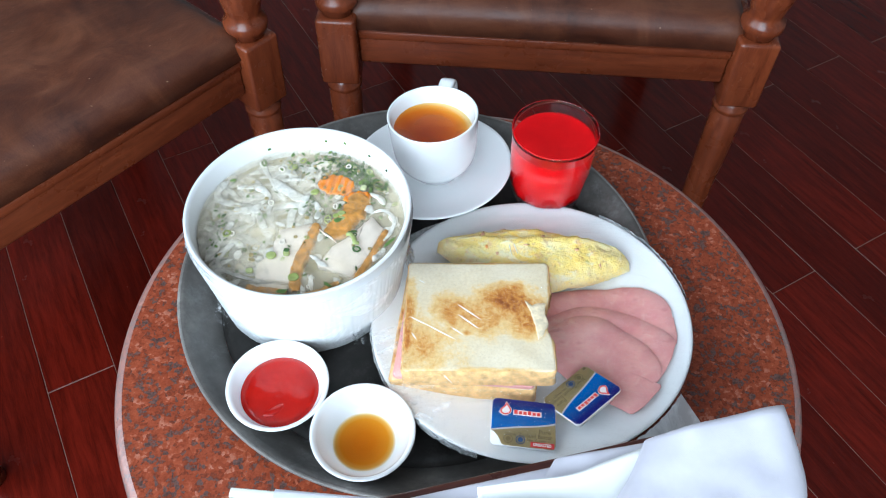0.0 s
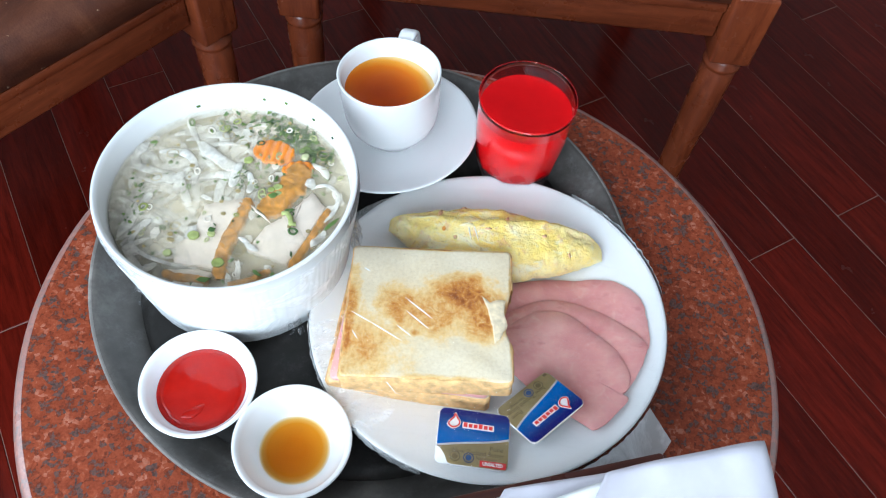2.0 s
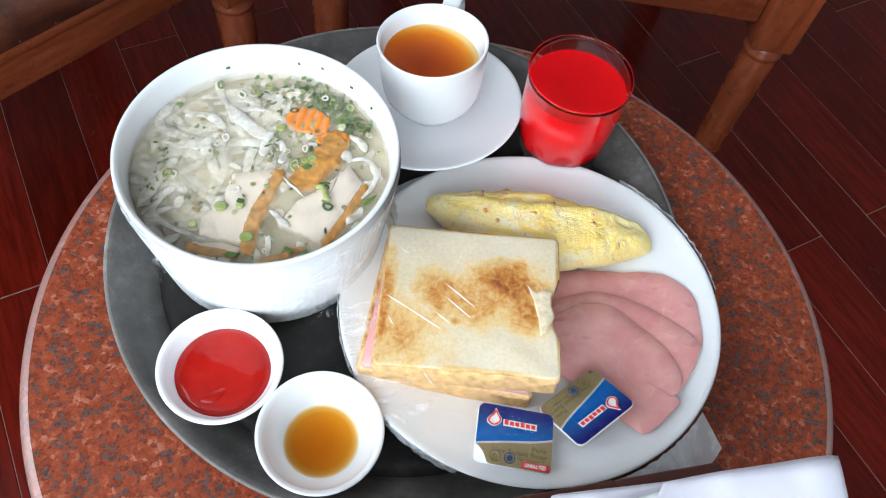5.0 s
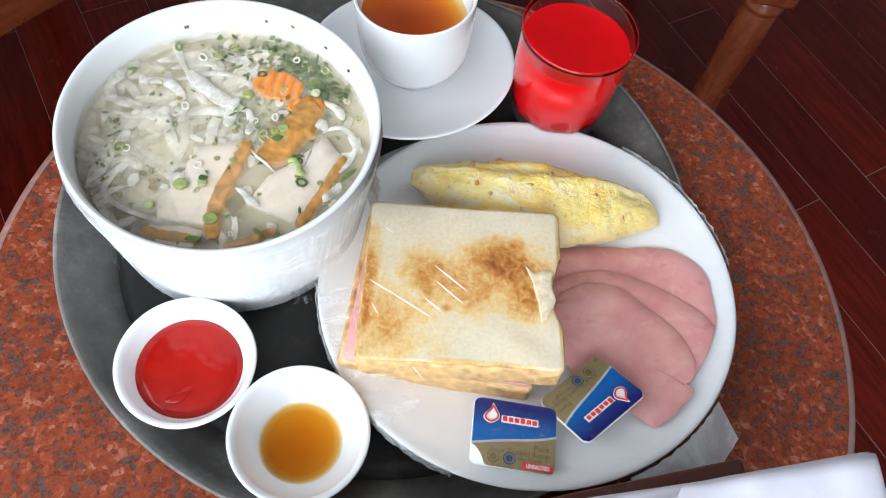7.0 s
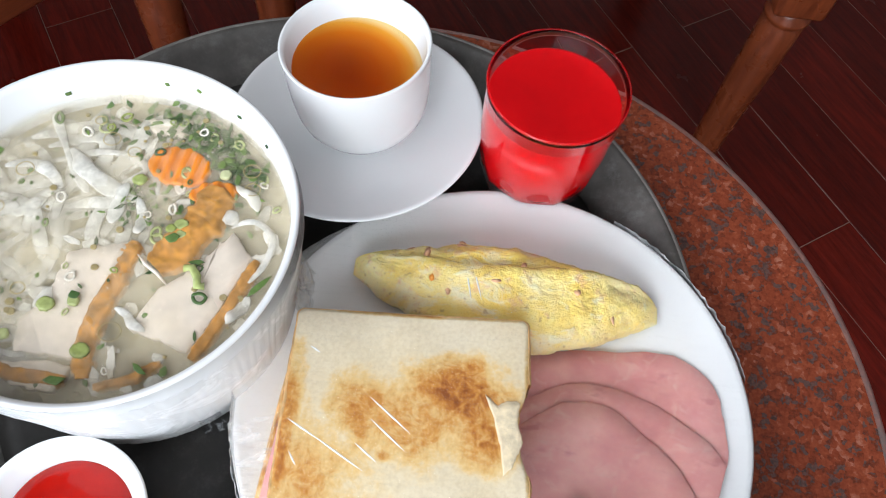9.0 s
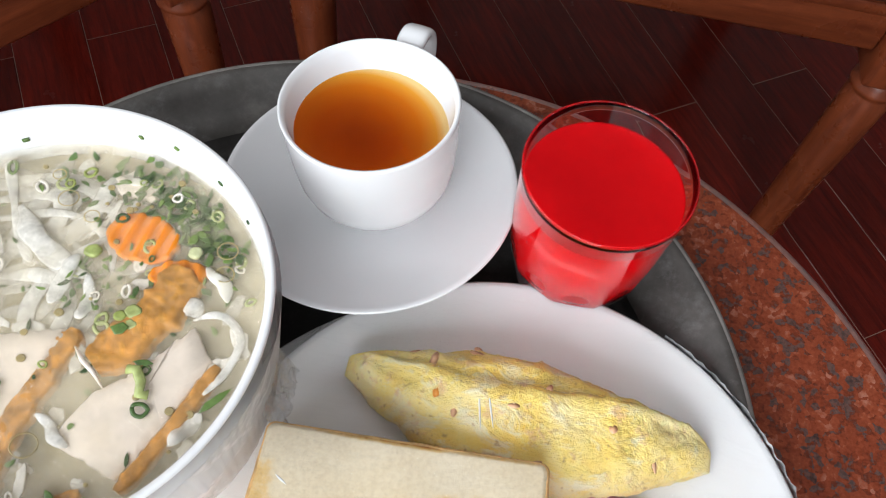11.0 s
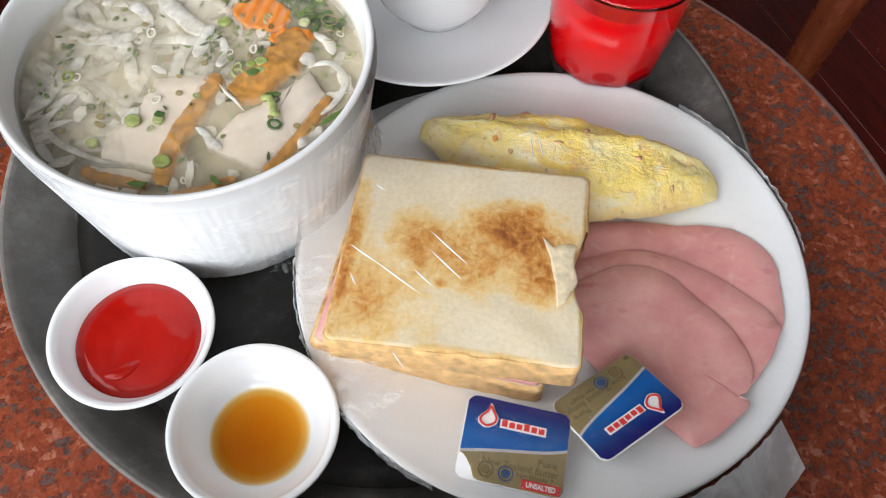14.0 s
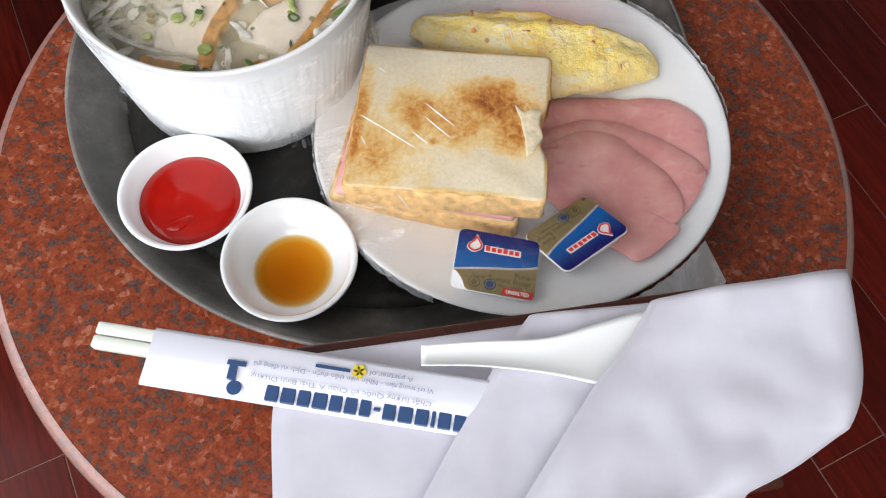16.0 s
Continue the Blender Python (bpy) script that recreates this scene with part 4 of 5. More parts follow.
def cloth(left, right, base, height, bm, nu=40, nv=44, seed=0, waves=0.0015, roll=0.008):
    """A folded layer of cloth between two edges, closed below, rounded at its folds."""
    up, down = [], []
    for i in range(nu + 1):
        u = i / nu
        a, b = along(left, u), along(right, u)
        ru, rd = [], []
        for j in range(nv + 1):
            v = j / nv
            p = a.lerp(b, v)
            d = min(v * (b - a).length, (1 - v) * (b - a).length, u * 0.13 + 0.0005, (1 - u) * 0.13 + 0.0005)
            k = (1 - (1 - min(1, d / roll)) ** 2) ** 0.5
            w = waves * (noise.noise((p.x * 26 + seed, p.y * 26, seed)) + 0.6 * noise.noise((p.x * 60, p.y * 45 + seed, 2)))
            z0 = base(p.x, p.y)
            h = height(u, v)
            ru.append(bm.verts.new((p.x, p.y, z0 + h * (0.5 + 0.5 * k) + w * k)))
            rd.append(bm.verts.new((p.x, p.y, z0 + h * (0.5 - 0.5 * k))))
        up.append(ru)
        down.append(rd)
    for i in range(nu):
        for j in range(nv):
            bm.faces.new((up[i][j], up[i][j + 1], up[i + 1][j + 1], up[i + 1][j]))
            bm.faces.new((down[i][j], down[i + 1][j], down[i + 1][j + 1], down[i][j + 1]))
    for i in range(nu):
        bm.faces.new((up[i][0], up[i + 1][0], down[i + 1][0], down[i][0]))
        bm.faces.new((up[i][nv], down[i][nv], down[i + 1][nv], up[i + 1][nv]))
    for j in range(nv):
        bm.faces.new((up[0][j], down[0][j], down[0][j + 1], up[0][j + 1]))
        bm.faces.new((up[nu][j], up[nu][j + 1], down[nu][j + 1], down[nu][j]))
    return bm


napkin = thing("napkin", Matrix.Identity(4), "folded white cotton napkin holding spoon and chopsticks", "napkin")
nap = bmesh.new()
cloth([(-0.0335, 0.2015), (-0.037, 0.177), (-0.029, 0.138), (-0.020, 0.100)], [(0.168, 0.258), (0.175, 0.225), (0.18, 0.19), (0.178, 0.155)], lambda x, y: BT, lambda u, v: 0.0030, nap, seed=1, waves=0.0004, roll=0.002)
part("fold", nap, LINEN, napkin)
nap = bmesh.new()
cloth([(0.076, 0.2345), (0.066, 0.2165), (0.059, 0.201), (0.036, 0.145), (0.020, 0.106)], [(0.196, 0.262), (0.20, 0.235), (0.20, 0.205), (0.19, 0.18), (0.165, 0.150)], lambda x, y: BT + 0.0035, lambda u, v: 0.0105 + 0.002 * v, nap, seed=5, waves=0.0018, roll=0.008)
part("fold", nap, LINEN, napkin)
nap = bmesh.new()
cloth([(0.131, 0.2445), (0.120, 0.222), (0.104, 0.197), (0.078, 0.148), (0.058, 0.112)], [(0.2165, 0.2650), (0.2190, 0.243), (0.2205, 0.224), (0.2190, 0.207), (0.2130, 0.1925), (0.2090, 0.1885), (0.188, 0.172), (0.163, 0.157)], lambda x, y: BT + 0.0155, lambda u, v: 0.010 + 0.016 * math.sin(min(1, v * 1.5) * math.pi / 2) + 0.004 * v * (1 - u) + 0.004 * math.sin(v * 9 + u * 2) * v, nap, seed=9, waves=0.0030, roll=0.009)
part("fold", nap, LINEN, napkin)

sticks = thing("chopsticks", pose(-0.124, 0.2025, BT + 0.0036, 0, 0, -2.0), "pair of ivory chopsticks in a printed paper sleeve", "chopsticks")
for y in (-0.0098, -0.0032):
    part("chopstick", box(0.0, y, 0, 0.20, y + 0.0062, 0.0060, 0.0012, 2), PLASTIC_WHITE, sticks)
sl = bmesh.new()
secs = []
for i in range(25):
    x = 0.026 + (0.199 - 0.026) * i / 24
    tilt = 0.0018 * (1 - i / 24)
    shape = [(-0.0234, 0.0006), (-0.0220, 0.0002), (0.0005, 0.0), (0.0028, 0.0014), (0.0025, 0.0072), (0.0005, 0.0078), (-0.0095, 0.0078), (-0.0120, 0.0072), (-0.0220, 0.0022), (-0.0234, 0.0014)]
    secs.append([sl.verts.new((x + (0.0 if y < -0.02 else tilt), y + 0.001, z + 0.00025 * noise.noise((x * 60, y * 90, z)))) for y, z in shape])
for a, b in zip(secs, secs[1:]):
    for k in range(10):
        sl.faces.new((a[k], a[(k + 1) % 10], b[(k + 1) % 10], b[k]))
sl.faces.new(secs[-1])
sleeve = part("paper_sleeve", sl, PAPER, sticks, "white paper sleeve printed in blue", True)


def sleeve_z(y):
    return 0.0084 if y > -0.0105 else 0.0084 - (-0.0105 - y) * 0.0056 / 0.0113


def on_sleeve(x, y, turn=180):
    slope = 0 if y > -0.0105 else 21
    return pose(x, y, sleeve_z(y) + 0.0003, slope, 0, 0) @ pose(0, 0, 0, 0, 0, turn)


letters = bmesh.new()
random.seed(2)
x = 0.176
for k in range(14):
    w = (0.0055, 0.0058, 0.0018, 0.0060, 0.0064, 0.0058, 0.0030, 0.0050, 0.0056, 0.0056, 0.0064, 0.0056, 0.0064, 0.0058)[k]
    y0, y1 = -0.0212, -0.0132
    if k == 6:
        y0, y1 = -0.0180, -0.0165
    zz = sleeve_z((y0 + y1) / 2) + 0.0002
    box(x - w, y0, zz - 0.0018, x, y1, zz + 0.0004, 0.0003, 1, letters)
    x -= w + 0.0013
part("maker_name", letters, NAVY, sleeve, "", False)
emblem = bmesh.new()
lathe([(0, 0), (0.0034, 0), (0.0034, 0.0003), (0, 0.0003)], 20, bm=emblem, centre=(0.0698, -0.0178, sleeve_z(-0.0178) + 0.0003))
box(0.0662, -0.0148, sleeve_z(-0.0148) - 0.001, 0.0698, -0.0085, sleeve_z(-0.0105) + 0.0003, bm=emblem)
box(0.0648, -0.0085, 0.0084, 0.0735, -0.0062, 0.0087, bm=emblem)
part("maker_mark", emblem, NAVY, sleeve, "", False)
flower = bmesh.new()
for k in range(5):
    a = 2 * math.pi * k / 5
    lathe([(0, 0), (0.0016, 0), (0.0016, 0.0002), (0, 0.0002)], 12, bm=flower, centre=(0.1245 + 0.0018 * math.cos(a), -0.0022 + 0.0018 * math.sin(a), 0.0085))
part("maker_mark", flower, YELLOW, sleeve, "", False)
writing("A partner of", 0.0031, on_sleeve(0.1495, -0.0012), GREY_PRINT, sleeve, width=0.0205)
writing("Vị trí trung tâm - Nhân viên thân thiện - Dịch vụ đáng giá", 0.0031, on_sleeve(0.1595, -0.0052), GREY_PRINT, sleeve, width=0.083)
writing("Chất lượng Quốc tế Châu Á Thái Bình Dương", 0.0031, on_sleeve(0.1595, -0.0108), GREY_PRINT, sleeve, width=0.083)
part("maker_name", box(0.1045, -0.0034, 0.0085, 0.1205, -0.0018, 0.0087), NAVY, sleeve, "", False)

sp = bmesh.new()
axis = [(0.0275, 0.2050), (0.055, 0.2095), (0.085, 0.2125), (0.110, 0.2165), (0.135, 0.2210), (0.160, 0.225)]
widths = (0.0046, 0.0058, 0.0085, 0.0150, 0.020, 0.017)
rows = []
for i in range(31):
    u = i / 30
    p = along(axis, u)
    wv = along([(w, 0) for w in widths], u).x
    row_t, row_b = [], []
    for j in range(13):
        v = 2 * j / 12 - 1
        sag = (0.0022 + 0.0035 * max(0, u - 0.5)) * v * v
        z = BT + 0.0150 + 0.0055 * (1 - u) * 0.4 + sag
        row_t.append(sp.verts.new((p.x - 0.12 * wv * v, p.y + wv * v, z)))
        row_b.append(sp.verts.new((p.x - 0.12 * wv * v, p.y + wv * v * 0.96, z - 0.0024)))
    rows.append((row_t, row_b))
for (a, c), (b, d) in zip(rows, rows[1:]):
    for j in range(12):
        sp.faces.new((a[j], a[j + 1], b[j + 1], b[j]))
        sp.faces.new((c[j], d[j], d[j + 1], c[j + 1]))
    sp.faces.new((a[0], b[0], d[0], c[0]))
    sp.faces.new((a[12], c[12], d[12], b[12]))
for a, c in (rows[0], rows[-1]):
    for j in range(12):
        sp.faces.new((a[j], c[j], c[j + 1], a[j + 1]))
tagged(link_mesh("soup_spoon", sp, SPOON), "white soup spoon tucked into the napkin", "spoon")

# ---- the soup ----
SX, SY = -0.113, 0.4145
LEVEL = 0.0755
soup = thing("noodle_soup", pose(SX, SY, FLOOR), "fish cake noodle soup with herbs and carrot", "soup")
BROTH = Nodes("cloudy_broth", 0.08)
NOODLE = plain("rice_noodle", (0.76, 0.73, 0.64), 0.2, 0, 0.08, 60)
SOFT_NOODLE = Nodes("soaked_rice_noodle", 0.35, spec=0.2)
SOFT_NOODLE.colour(SOFT_NOODLE.ramp(SOFT_NOODLE.noise(60, 4), (0.3, (0.82, 0.79, 0.71)), (0.7, (0.88, 0.87, 0.83))))
SOFT_NOODLE.link(SOFT_NOODLE.ramp(SOFT_NOODLE.noise(75, 4, 0.6), (0.36, (0.35, 0.35, 0.35)), (0.62, (0.95, 0.95, 0.95))), "Alpha")
FISH = plain("grey_fish_cake", (0.80, 0.71, 0.61), 0.3, 0, 0.10, 90, 0.15)
FRIED = plain("fried_brown_skin", (0.56, 0.27, 0.055), 0.35, 0, 0.45, 190, 0.4)
CARROT = plain("carrot", (0.86, 0.26, 0.008), 0.25, 0, 0.25, 120, 0.1)


def mixed(name, *stops):
    n = Nodes(name, 0.25)
    info = n.tree.nodes.new("ShaderNodeObjectInfo").outputs["Random"]
    c = n.ramp(info, *stops)
    n.colour(n.mix(1.0, c, n.ramp(n.noise(300, 4), (0.3, (0.65, 0.65, 0.6)), (0.7, (1.15, 1.15, 1.1))), "MULTIPLY"))
    return n.mat


HERB = mixed("green_herb", (0.0, (0.035, 0.075, 0.025)), (0.5, (0.08, 0.15, 0.045)), (1.0, (0.18, 0.28, 0.07)))
SCALLION = mixed("pale_scallion", (0.0, (0.28, 0.34, 0.08)), (0.5, (0.40, 0.46, 0.17)), (1.0, (0.60, 0.62, 0.38)))
ONION = plain("white_onion", (0.78, 0.74, 0.66), 0.2, 0, 0.08, 90)
OIL = plain("oil_drop", (0.36, 0.29, 0.13), 0.04, 0, 0.25, 90)
bc = BROTH.ramp(BROTH.noise(38, 5, 0.65), (0.3, (0.30, 0.24, 0.09)), (0.5, (0.43, 0.36, 0.17)), (0.7, (0.60, 0.53, 0.35)))
bc = BROTH.mix(BROTH.math("MULTIPLY", BROTH.spot(0.022, 0.038, 0.060, 0.034, 0.2), 0.7), bc, (0.34, 0.32, 0.15))
bc = BROTH.mix(BROTH.math("MULTIPLY", BROTH.spot(0.010, -0.060, 0.05, 0.016, 0.2), 0.7), bc, (0.44, 0.30, 0.12))
BROTH.colour(BROTH.mix(BROTH.math("MULTIPLY", BROTH.spot(-0.066, -0.022, 0.020, 0.05, 0.2), 0.7), bc, (0.44, 0.40, 0.13)))
part("broth", lathe([(0, 0.010), (0.057, 0.0105), (0.068, 0.0165), (0.0745, 0.038), (0.0788, LEVEL - 0.0077), (0.0786, LEVEL - 0.0075), (0, LEVEL - 0.0075)], 72), BROTH.mat, soup, "cloudy pale broth")
random.seed(11)


def flow(points, n=24):
    return [along([Vector((p[0], p[1], 0)) for p in points], k / (n - 1)) for k in range(n)]


def noodle(points, r, z, flat=0.38, mat=None):
    pts = []
    for i, p in enumerate(flow(points)):
        k = math.hypot(p.x, p.y)
        if k > 0.0762:
            p = p * 0.0762 / k
        pts.append((p.x, p.y, z + 0.0008 * math.sin(i * 0.33 + p.x * 90)))
    part("noodle", tube(pts, r, 10, flat=flat, taper=lambda t: (0.25 + 0.75 * min(1, 5 * min(t, 1 - t))) * (0.9 + 0.5 * noise.noise((t * 4, r * 900, z * 900)))), mat or NOODLE, soup)


# soft broad noodles lie in tangles under the broth
for _ in range(150):
    k, a = 0.072 * math.sqrt(random.random()), random.uniform(0, 6.28)
    x, y = k * math.cos(a) - 0.012, k * math.sin(a)
    if x > -0.018 and y < -0.006 or x > 0.014 or y > 0.052:
        continue
    h, l, c = random.uniform(0, 6.28), random.uniform(0.022, 0.060), random.uniform(-0.022, 0.022)
    u, v = (math.cos(h), math.sin(h)), (-math.sin(h), math.cos(h))
    line = [(x + u[0] * l * s + v[0] * c * w, y + u[1] * l * s + v[1] * c * w) for s, w in ((-0.5, 0), (-0.2, 0.6), (0.15, 0.8), (0.4, 0.3), (0.5, -0.3))]
    noodle(line, random.uniform(0.0020, 0.0042), LEVEL - random.triangular(0.0020, 0.0070, 0.0050), 0.22, SOFT_NOODLE.mat)
noodle([(0.052, 0.010), (0.058, 0.0130), (0.065, 0.0125), (0.0715, 0.0060), (0.0700, -0.007), (0.065, -0.017)], 0.0020, LEVEL - 0.0010, 0.35, SOFT_NOODLE.mat)
noodle([(0.050, 0.0325), (0.054, 0.0285), (0.059, 0.0260), (0.0625, 0.0190)], 0.0026, LEVEL - 0.0008, 0.3)
noodle([(0.046, 0.0165), (0.0505, 0.0150), (0.054, 0.0125)], 0.0036, LEVEL - 0.0014, 0.25, SOFT_NOODLE.mat)
noodle([(0.0580, -0.0360), (0.0625, -0.0310), (0.0665, -0.0235)], 0.0030, LEVEL - 0.0012, 0.3, SOFT_NOODLE.mat)
noodle([(0.0120, -0.0345), (0.0170, -0.0365), (0.0210, -0.0410), (0.0265, -0.0430)], 0.0022, LEVEL - 0.0009, 0.3, SOFT_NOODLE.mat)
noodle([(-0.030, 0.044), (-0.020, 0.033), (-0.008, 0.0255), (0.002, 0.022)], 0.0042, LEVEL - 0.0016, 0.24, SOFT_NOODLE.mat)
noodle([(-0.056, 0.030), (-0.046, 0.034), (-0.036, 0.030), (-0.028, 0.0225)], 0.0034, LEVEL - 0.0018, 0.24, SOFT_NOODLE.mat)
noodle([(0.001, 0.028), (-0.001, 0.016), (-0.001, 0.006)], 0.0036, LEVEL - 0.0018, 0.24, SOFT_NOODLE.mat)
noodle([(0.008, 0.020), (0.012, 0.010), (0.011, 0.002)], 0.0032, LEVEL - 0.0016, 0.24, SOFT_NOODLE.mat)
noodle([(-0.050, -0.032), (-0.055, -0.044), (-0.044, -0.053), (-0.030, -0.0575), (-0.018, -0.0585)], 0.0020, LEVEL - 0.0014, 0.24, SOFT_NOODLE.mat)
noodle([(0.004, 0.064), (0.024, 0.064), (0.042, 0.055)], 0.0022, LEVEL - 0.0030)


def ragged(points, rough=0.0012, fine=420):
    out = []
    pts = [Vector(p) for p in points]
    for p, q in zip(pts, pts[1:] + pts[:1]):
        n = max(2, int((q - p).length / 0.0016))
        side = Vector((-(q - p).y, (q - p).x)).normalized()
        for k in range(n):
            s = p + (q - p) * k / n
            out.append(s + side * rough * noise.fractal((s.x * fine, s.y * fine, 3), 0.6, 2, 3))
    return out


def strip(name, points, half, z, parent, label, seed=0.0):
    """A lumpy fried strip that follows a line, with a ragged edge and rounded sides."""
    b = bmesh.new()
    n, m = 40, 9
    line = flow(points, n)
    rows = []
    for i, p in enumerate(line):
        d = (line[min(i + 1, n - 1)] - line[max(i - 1, 0)]).normalized()
        cap = min(1.0, 0.55 + 4.0 * min(i, n - 1 - i) / n)
        row = []
        for k in range(m):
            v = 2 * k / (m - 1) - 1
            w = half * cap * (1 + 0.30 * noise.fractal((p.x * 170 + seed, p.y * 170, 4 + (v > 0)), 0.6, 2, 3))
            x, y = p.x - d.y * w * v, p.y + d.x * w * v
            lump = 0.0007 * noise.fractal((x * 330, y * 330, seed), 0.6, 2, 4)
            row.append(b.verts.new((x, y, z + lump - (0.0035 if abs(v) == 1 else 0.0009 * v ** 4))))
        rows.append(row)
    for p, q in zip(rows, rows[1:]):
        for k in range(m - 1):
            b.faces.new((p[k], q[k], q[k + 1], p[k + 1]))
    return part(name, b, FRIED, parent, label)


def cake(name, points, z, lean, mat, parent, label, rough=0.0012):
    line = ragged(points, rough)
    c = sum(line, Vector((0, 0))) / len(line)
    lift = lambda x, y: lean[0] * (x - c.x) + lean[1] * (y - c.y)
    return part(name, slab(line, z - 0.005, z, lift, 0.0006), mat, parent, label)


PALE = "pale grey fish cake slice"
BROWN = "brown fried skin"
ca = cake("fish_cake", [(-0.015, -0.0095), (0.009, -0.0020), (0.006, -0.0265), (0.003, -0.0465), (0.002, -0.0575), (-0.025, -0.0565), (-0.027, -0.0435), (-0.019, -0.0330)], LEVEL - 0.0018, (0.02, 0.012), FISH, soup, PALE)
strip("fried_edge", [(0.0115, -0.0015), (0.0085, -0.0205), (0.0035, -0.0445), (0.0065, -0.0660)], 0.0054, LEVEL - 0.0012, ca, BROWN, 1.0)
cb = cake("fish_cake", [(0.054, 0.0075), (0.0640, -0.0045), (0.0520, -0.0385), (0.0455, -0.0505), (0.0190, -0.0420), (0.027, -0.0235), (0.042, -0.0095)], LEVEL - 0.0012, (0.015, 0.01), FISH, soup, PALE)
strip("fried_edge", [(0.0665, -0.0055), (0.0585, -0.0290), (0.0480, -0.0540)], 0.0033, LEVEL - 0.0005, cb, BROWN, 2.0)
cc = strip("fried_cake", [(0.0420, 0.0300), (0.0400, 0.0160), (0.0340, 0.0020), (0.0225, -0.0130)], 0.0098, LEVEL + 0.0001, soup, BROWN, 3.0)
part("white_edge", tube([(0.0150, -0.0085, LEVEL - 0.0004), (0.0195, -0.0130, LEVEL), (0.0250, -0.0165, LEVEL), (0.0305, -0.0215, LEVEL - 0.0004)], 0.0009, 8, flat=0.6, taper=lambda t: 0.3 + 0.8 * math.sin(math.pi * t)), FISH, cc)
cd = cake("fish_cake", [(-0.028, -0.0615), (-0.008, -0.0590), (0.001, -0.0620), (-0.004, -0.0720), (-0.022, -0.0700)], LEVEL - 0.0026, (0.0, 0.02), FISH, soup, PALE)
strip("fried_edge", [(-0.030, -0.0640), (-0.018, -0.0665), (0.000, -0.0665)], 0.0034, LEVEL - 0.0016, cd, BROWN, 4.0)
strip("fried_edge", [(0.012, -0.0690), (0.025, -0.0640), (0.036, -0.0560)], 0.0024, LEVEL - 0.0014, cb, BROWN, 5.0)
cake("fish_cake", [(0.000, 0.0660), (0.018, 0.0640), (0.020, 0.0570), (0.004, 0.0580)], LEVEL - 0.0022, (0.0, 0.02), FISH, soup, PALE)


def carrot(cx, cy, rx, ry, turn, z):
    """A crinkle-cut slice: parallel ridges across an uneven oval."""
    b = bmesh.new()
    ca_, sa = math.cos(radians(turn)), math.sin(radians(turn))
    rows = []
    for i in range(1, 13):
        row = []
        for j in range(56):
            a = 2 * math.pi * j / 56
            k = i / 12 * (1 + 0.08 * noise.noise((math.cos(a) * 3 + cx * 90, math.sin(a) * 3, 5)))
            u, v = rx * k * math.cos(a), ry * k * math.sin(a)
            drop = 0.0008 if i == 12 else 0.0
            row.append(b.verts.new((cx + ca_ * u - sa * v, cy + sa * u + ca_ * v, z + 0.0006 * math.sin(u / 0.0030 * math.pi) - drop + 0.02 * v)))
        rows.append(row)
    rows.append([b.verts.new((v.co.x, v.co.y, z - 0.004)) for v in rows[-1]])
    b.faces.new(rows[0])
    for p, q in zip(rows, rows[1:]):
        for j in range(56):
            b.faces.new((p[j], q[j], q[(j + 1) % 56], p[(j + 1) % 56]))
    b.faces.new(rows[-1][::-1])
    part("carrot_slice", b, CARROT, soup, "crinkle-cut orange carrot slice")


carrot(0.0215, 0.0400, 0.0150, 0.0105, -8, LEVEL - 0.0012)
carrot(0.0405, 0.0270, 0.0110, 0.0065, 12, LEVEL - 0.0010)


def spread(kind):
    """A place in the soup: herbs gather at the back and along one side."""
    while True:
        f = random.random()
        if kind == "herb" and f < 0.42:
            k, a = random.gauss(0.064, 0.006), radians(random.gauss(58, 19))
            x, y = k * math.cos(a), k * math.sin(a)
        elif kind == "herb" and f < 0.60:
            x, y = random.gauss(0.014, 0.009), random.gauss(0.018, 0.008)
        elif kind == "herb" and f < 0.76:
            x, y = random.gauss(-0.062, 0.006), random.gauss(-0.026, 0.018)
        else:
            k, a = 0.074 * math.sqrt(random.random()), random.uniform(0, 6.28)
            x, y = k * math.cos(a), k * math.sin(a)
        if math.hypot(x, y) < 0.0745:
            return x, y


def leaf_at(x, y, l, w, a, z, mat=None):
    leaf = [Vector((x + math.cos(a) * u * l - math.sin(a) * v * w, y + math.sin(a) * u * l + math.cos(a) * v * w)) for u, v in ((-0.5, 0.3 * random.random()), (-0.2, random.uniform(0.25, 0.6)), (0.2, random.uniform(0.2, 0.6)), (0.5, random.uniform(-0.3, 0.3)), (0.15, -0.5), (-0.25, random.uniform(-0.6, -0.2)))]
    part("herb_leaf", slab(leaf, z - 0.0003, z, lambda px, py: 0.12 * (px - x), 0.0001), mat or HERB, soup)


for _ in range(330):
    x, y = spread("herb")
    leaf_at(x, y, random.uniform(0.0014, 0.0058), random.uniform(0.0010, 0.0032), random.uniform(0, 3.14), LEVEL - random.triangular(-0.0002, 0.0044, 0.0026))
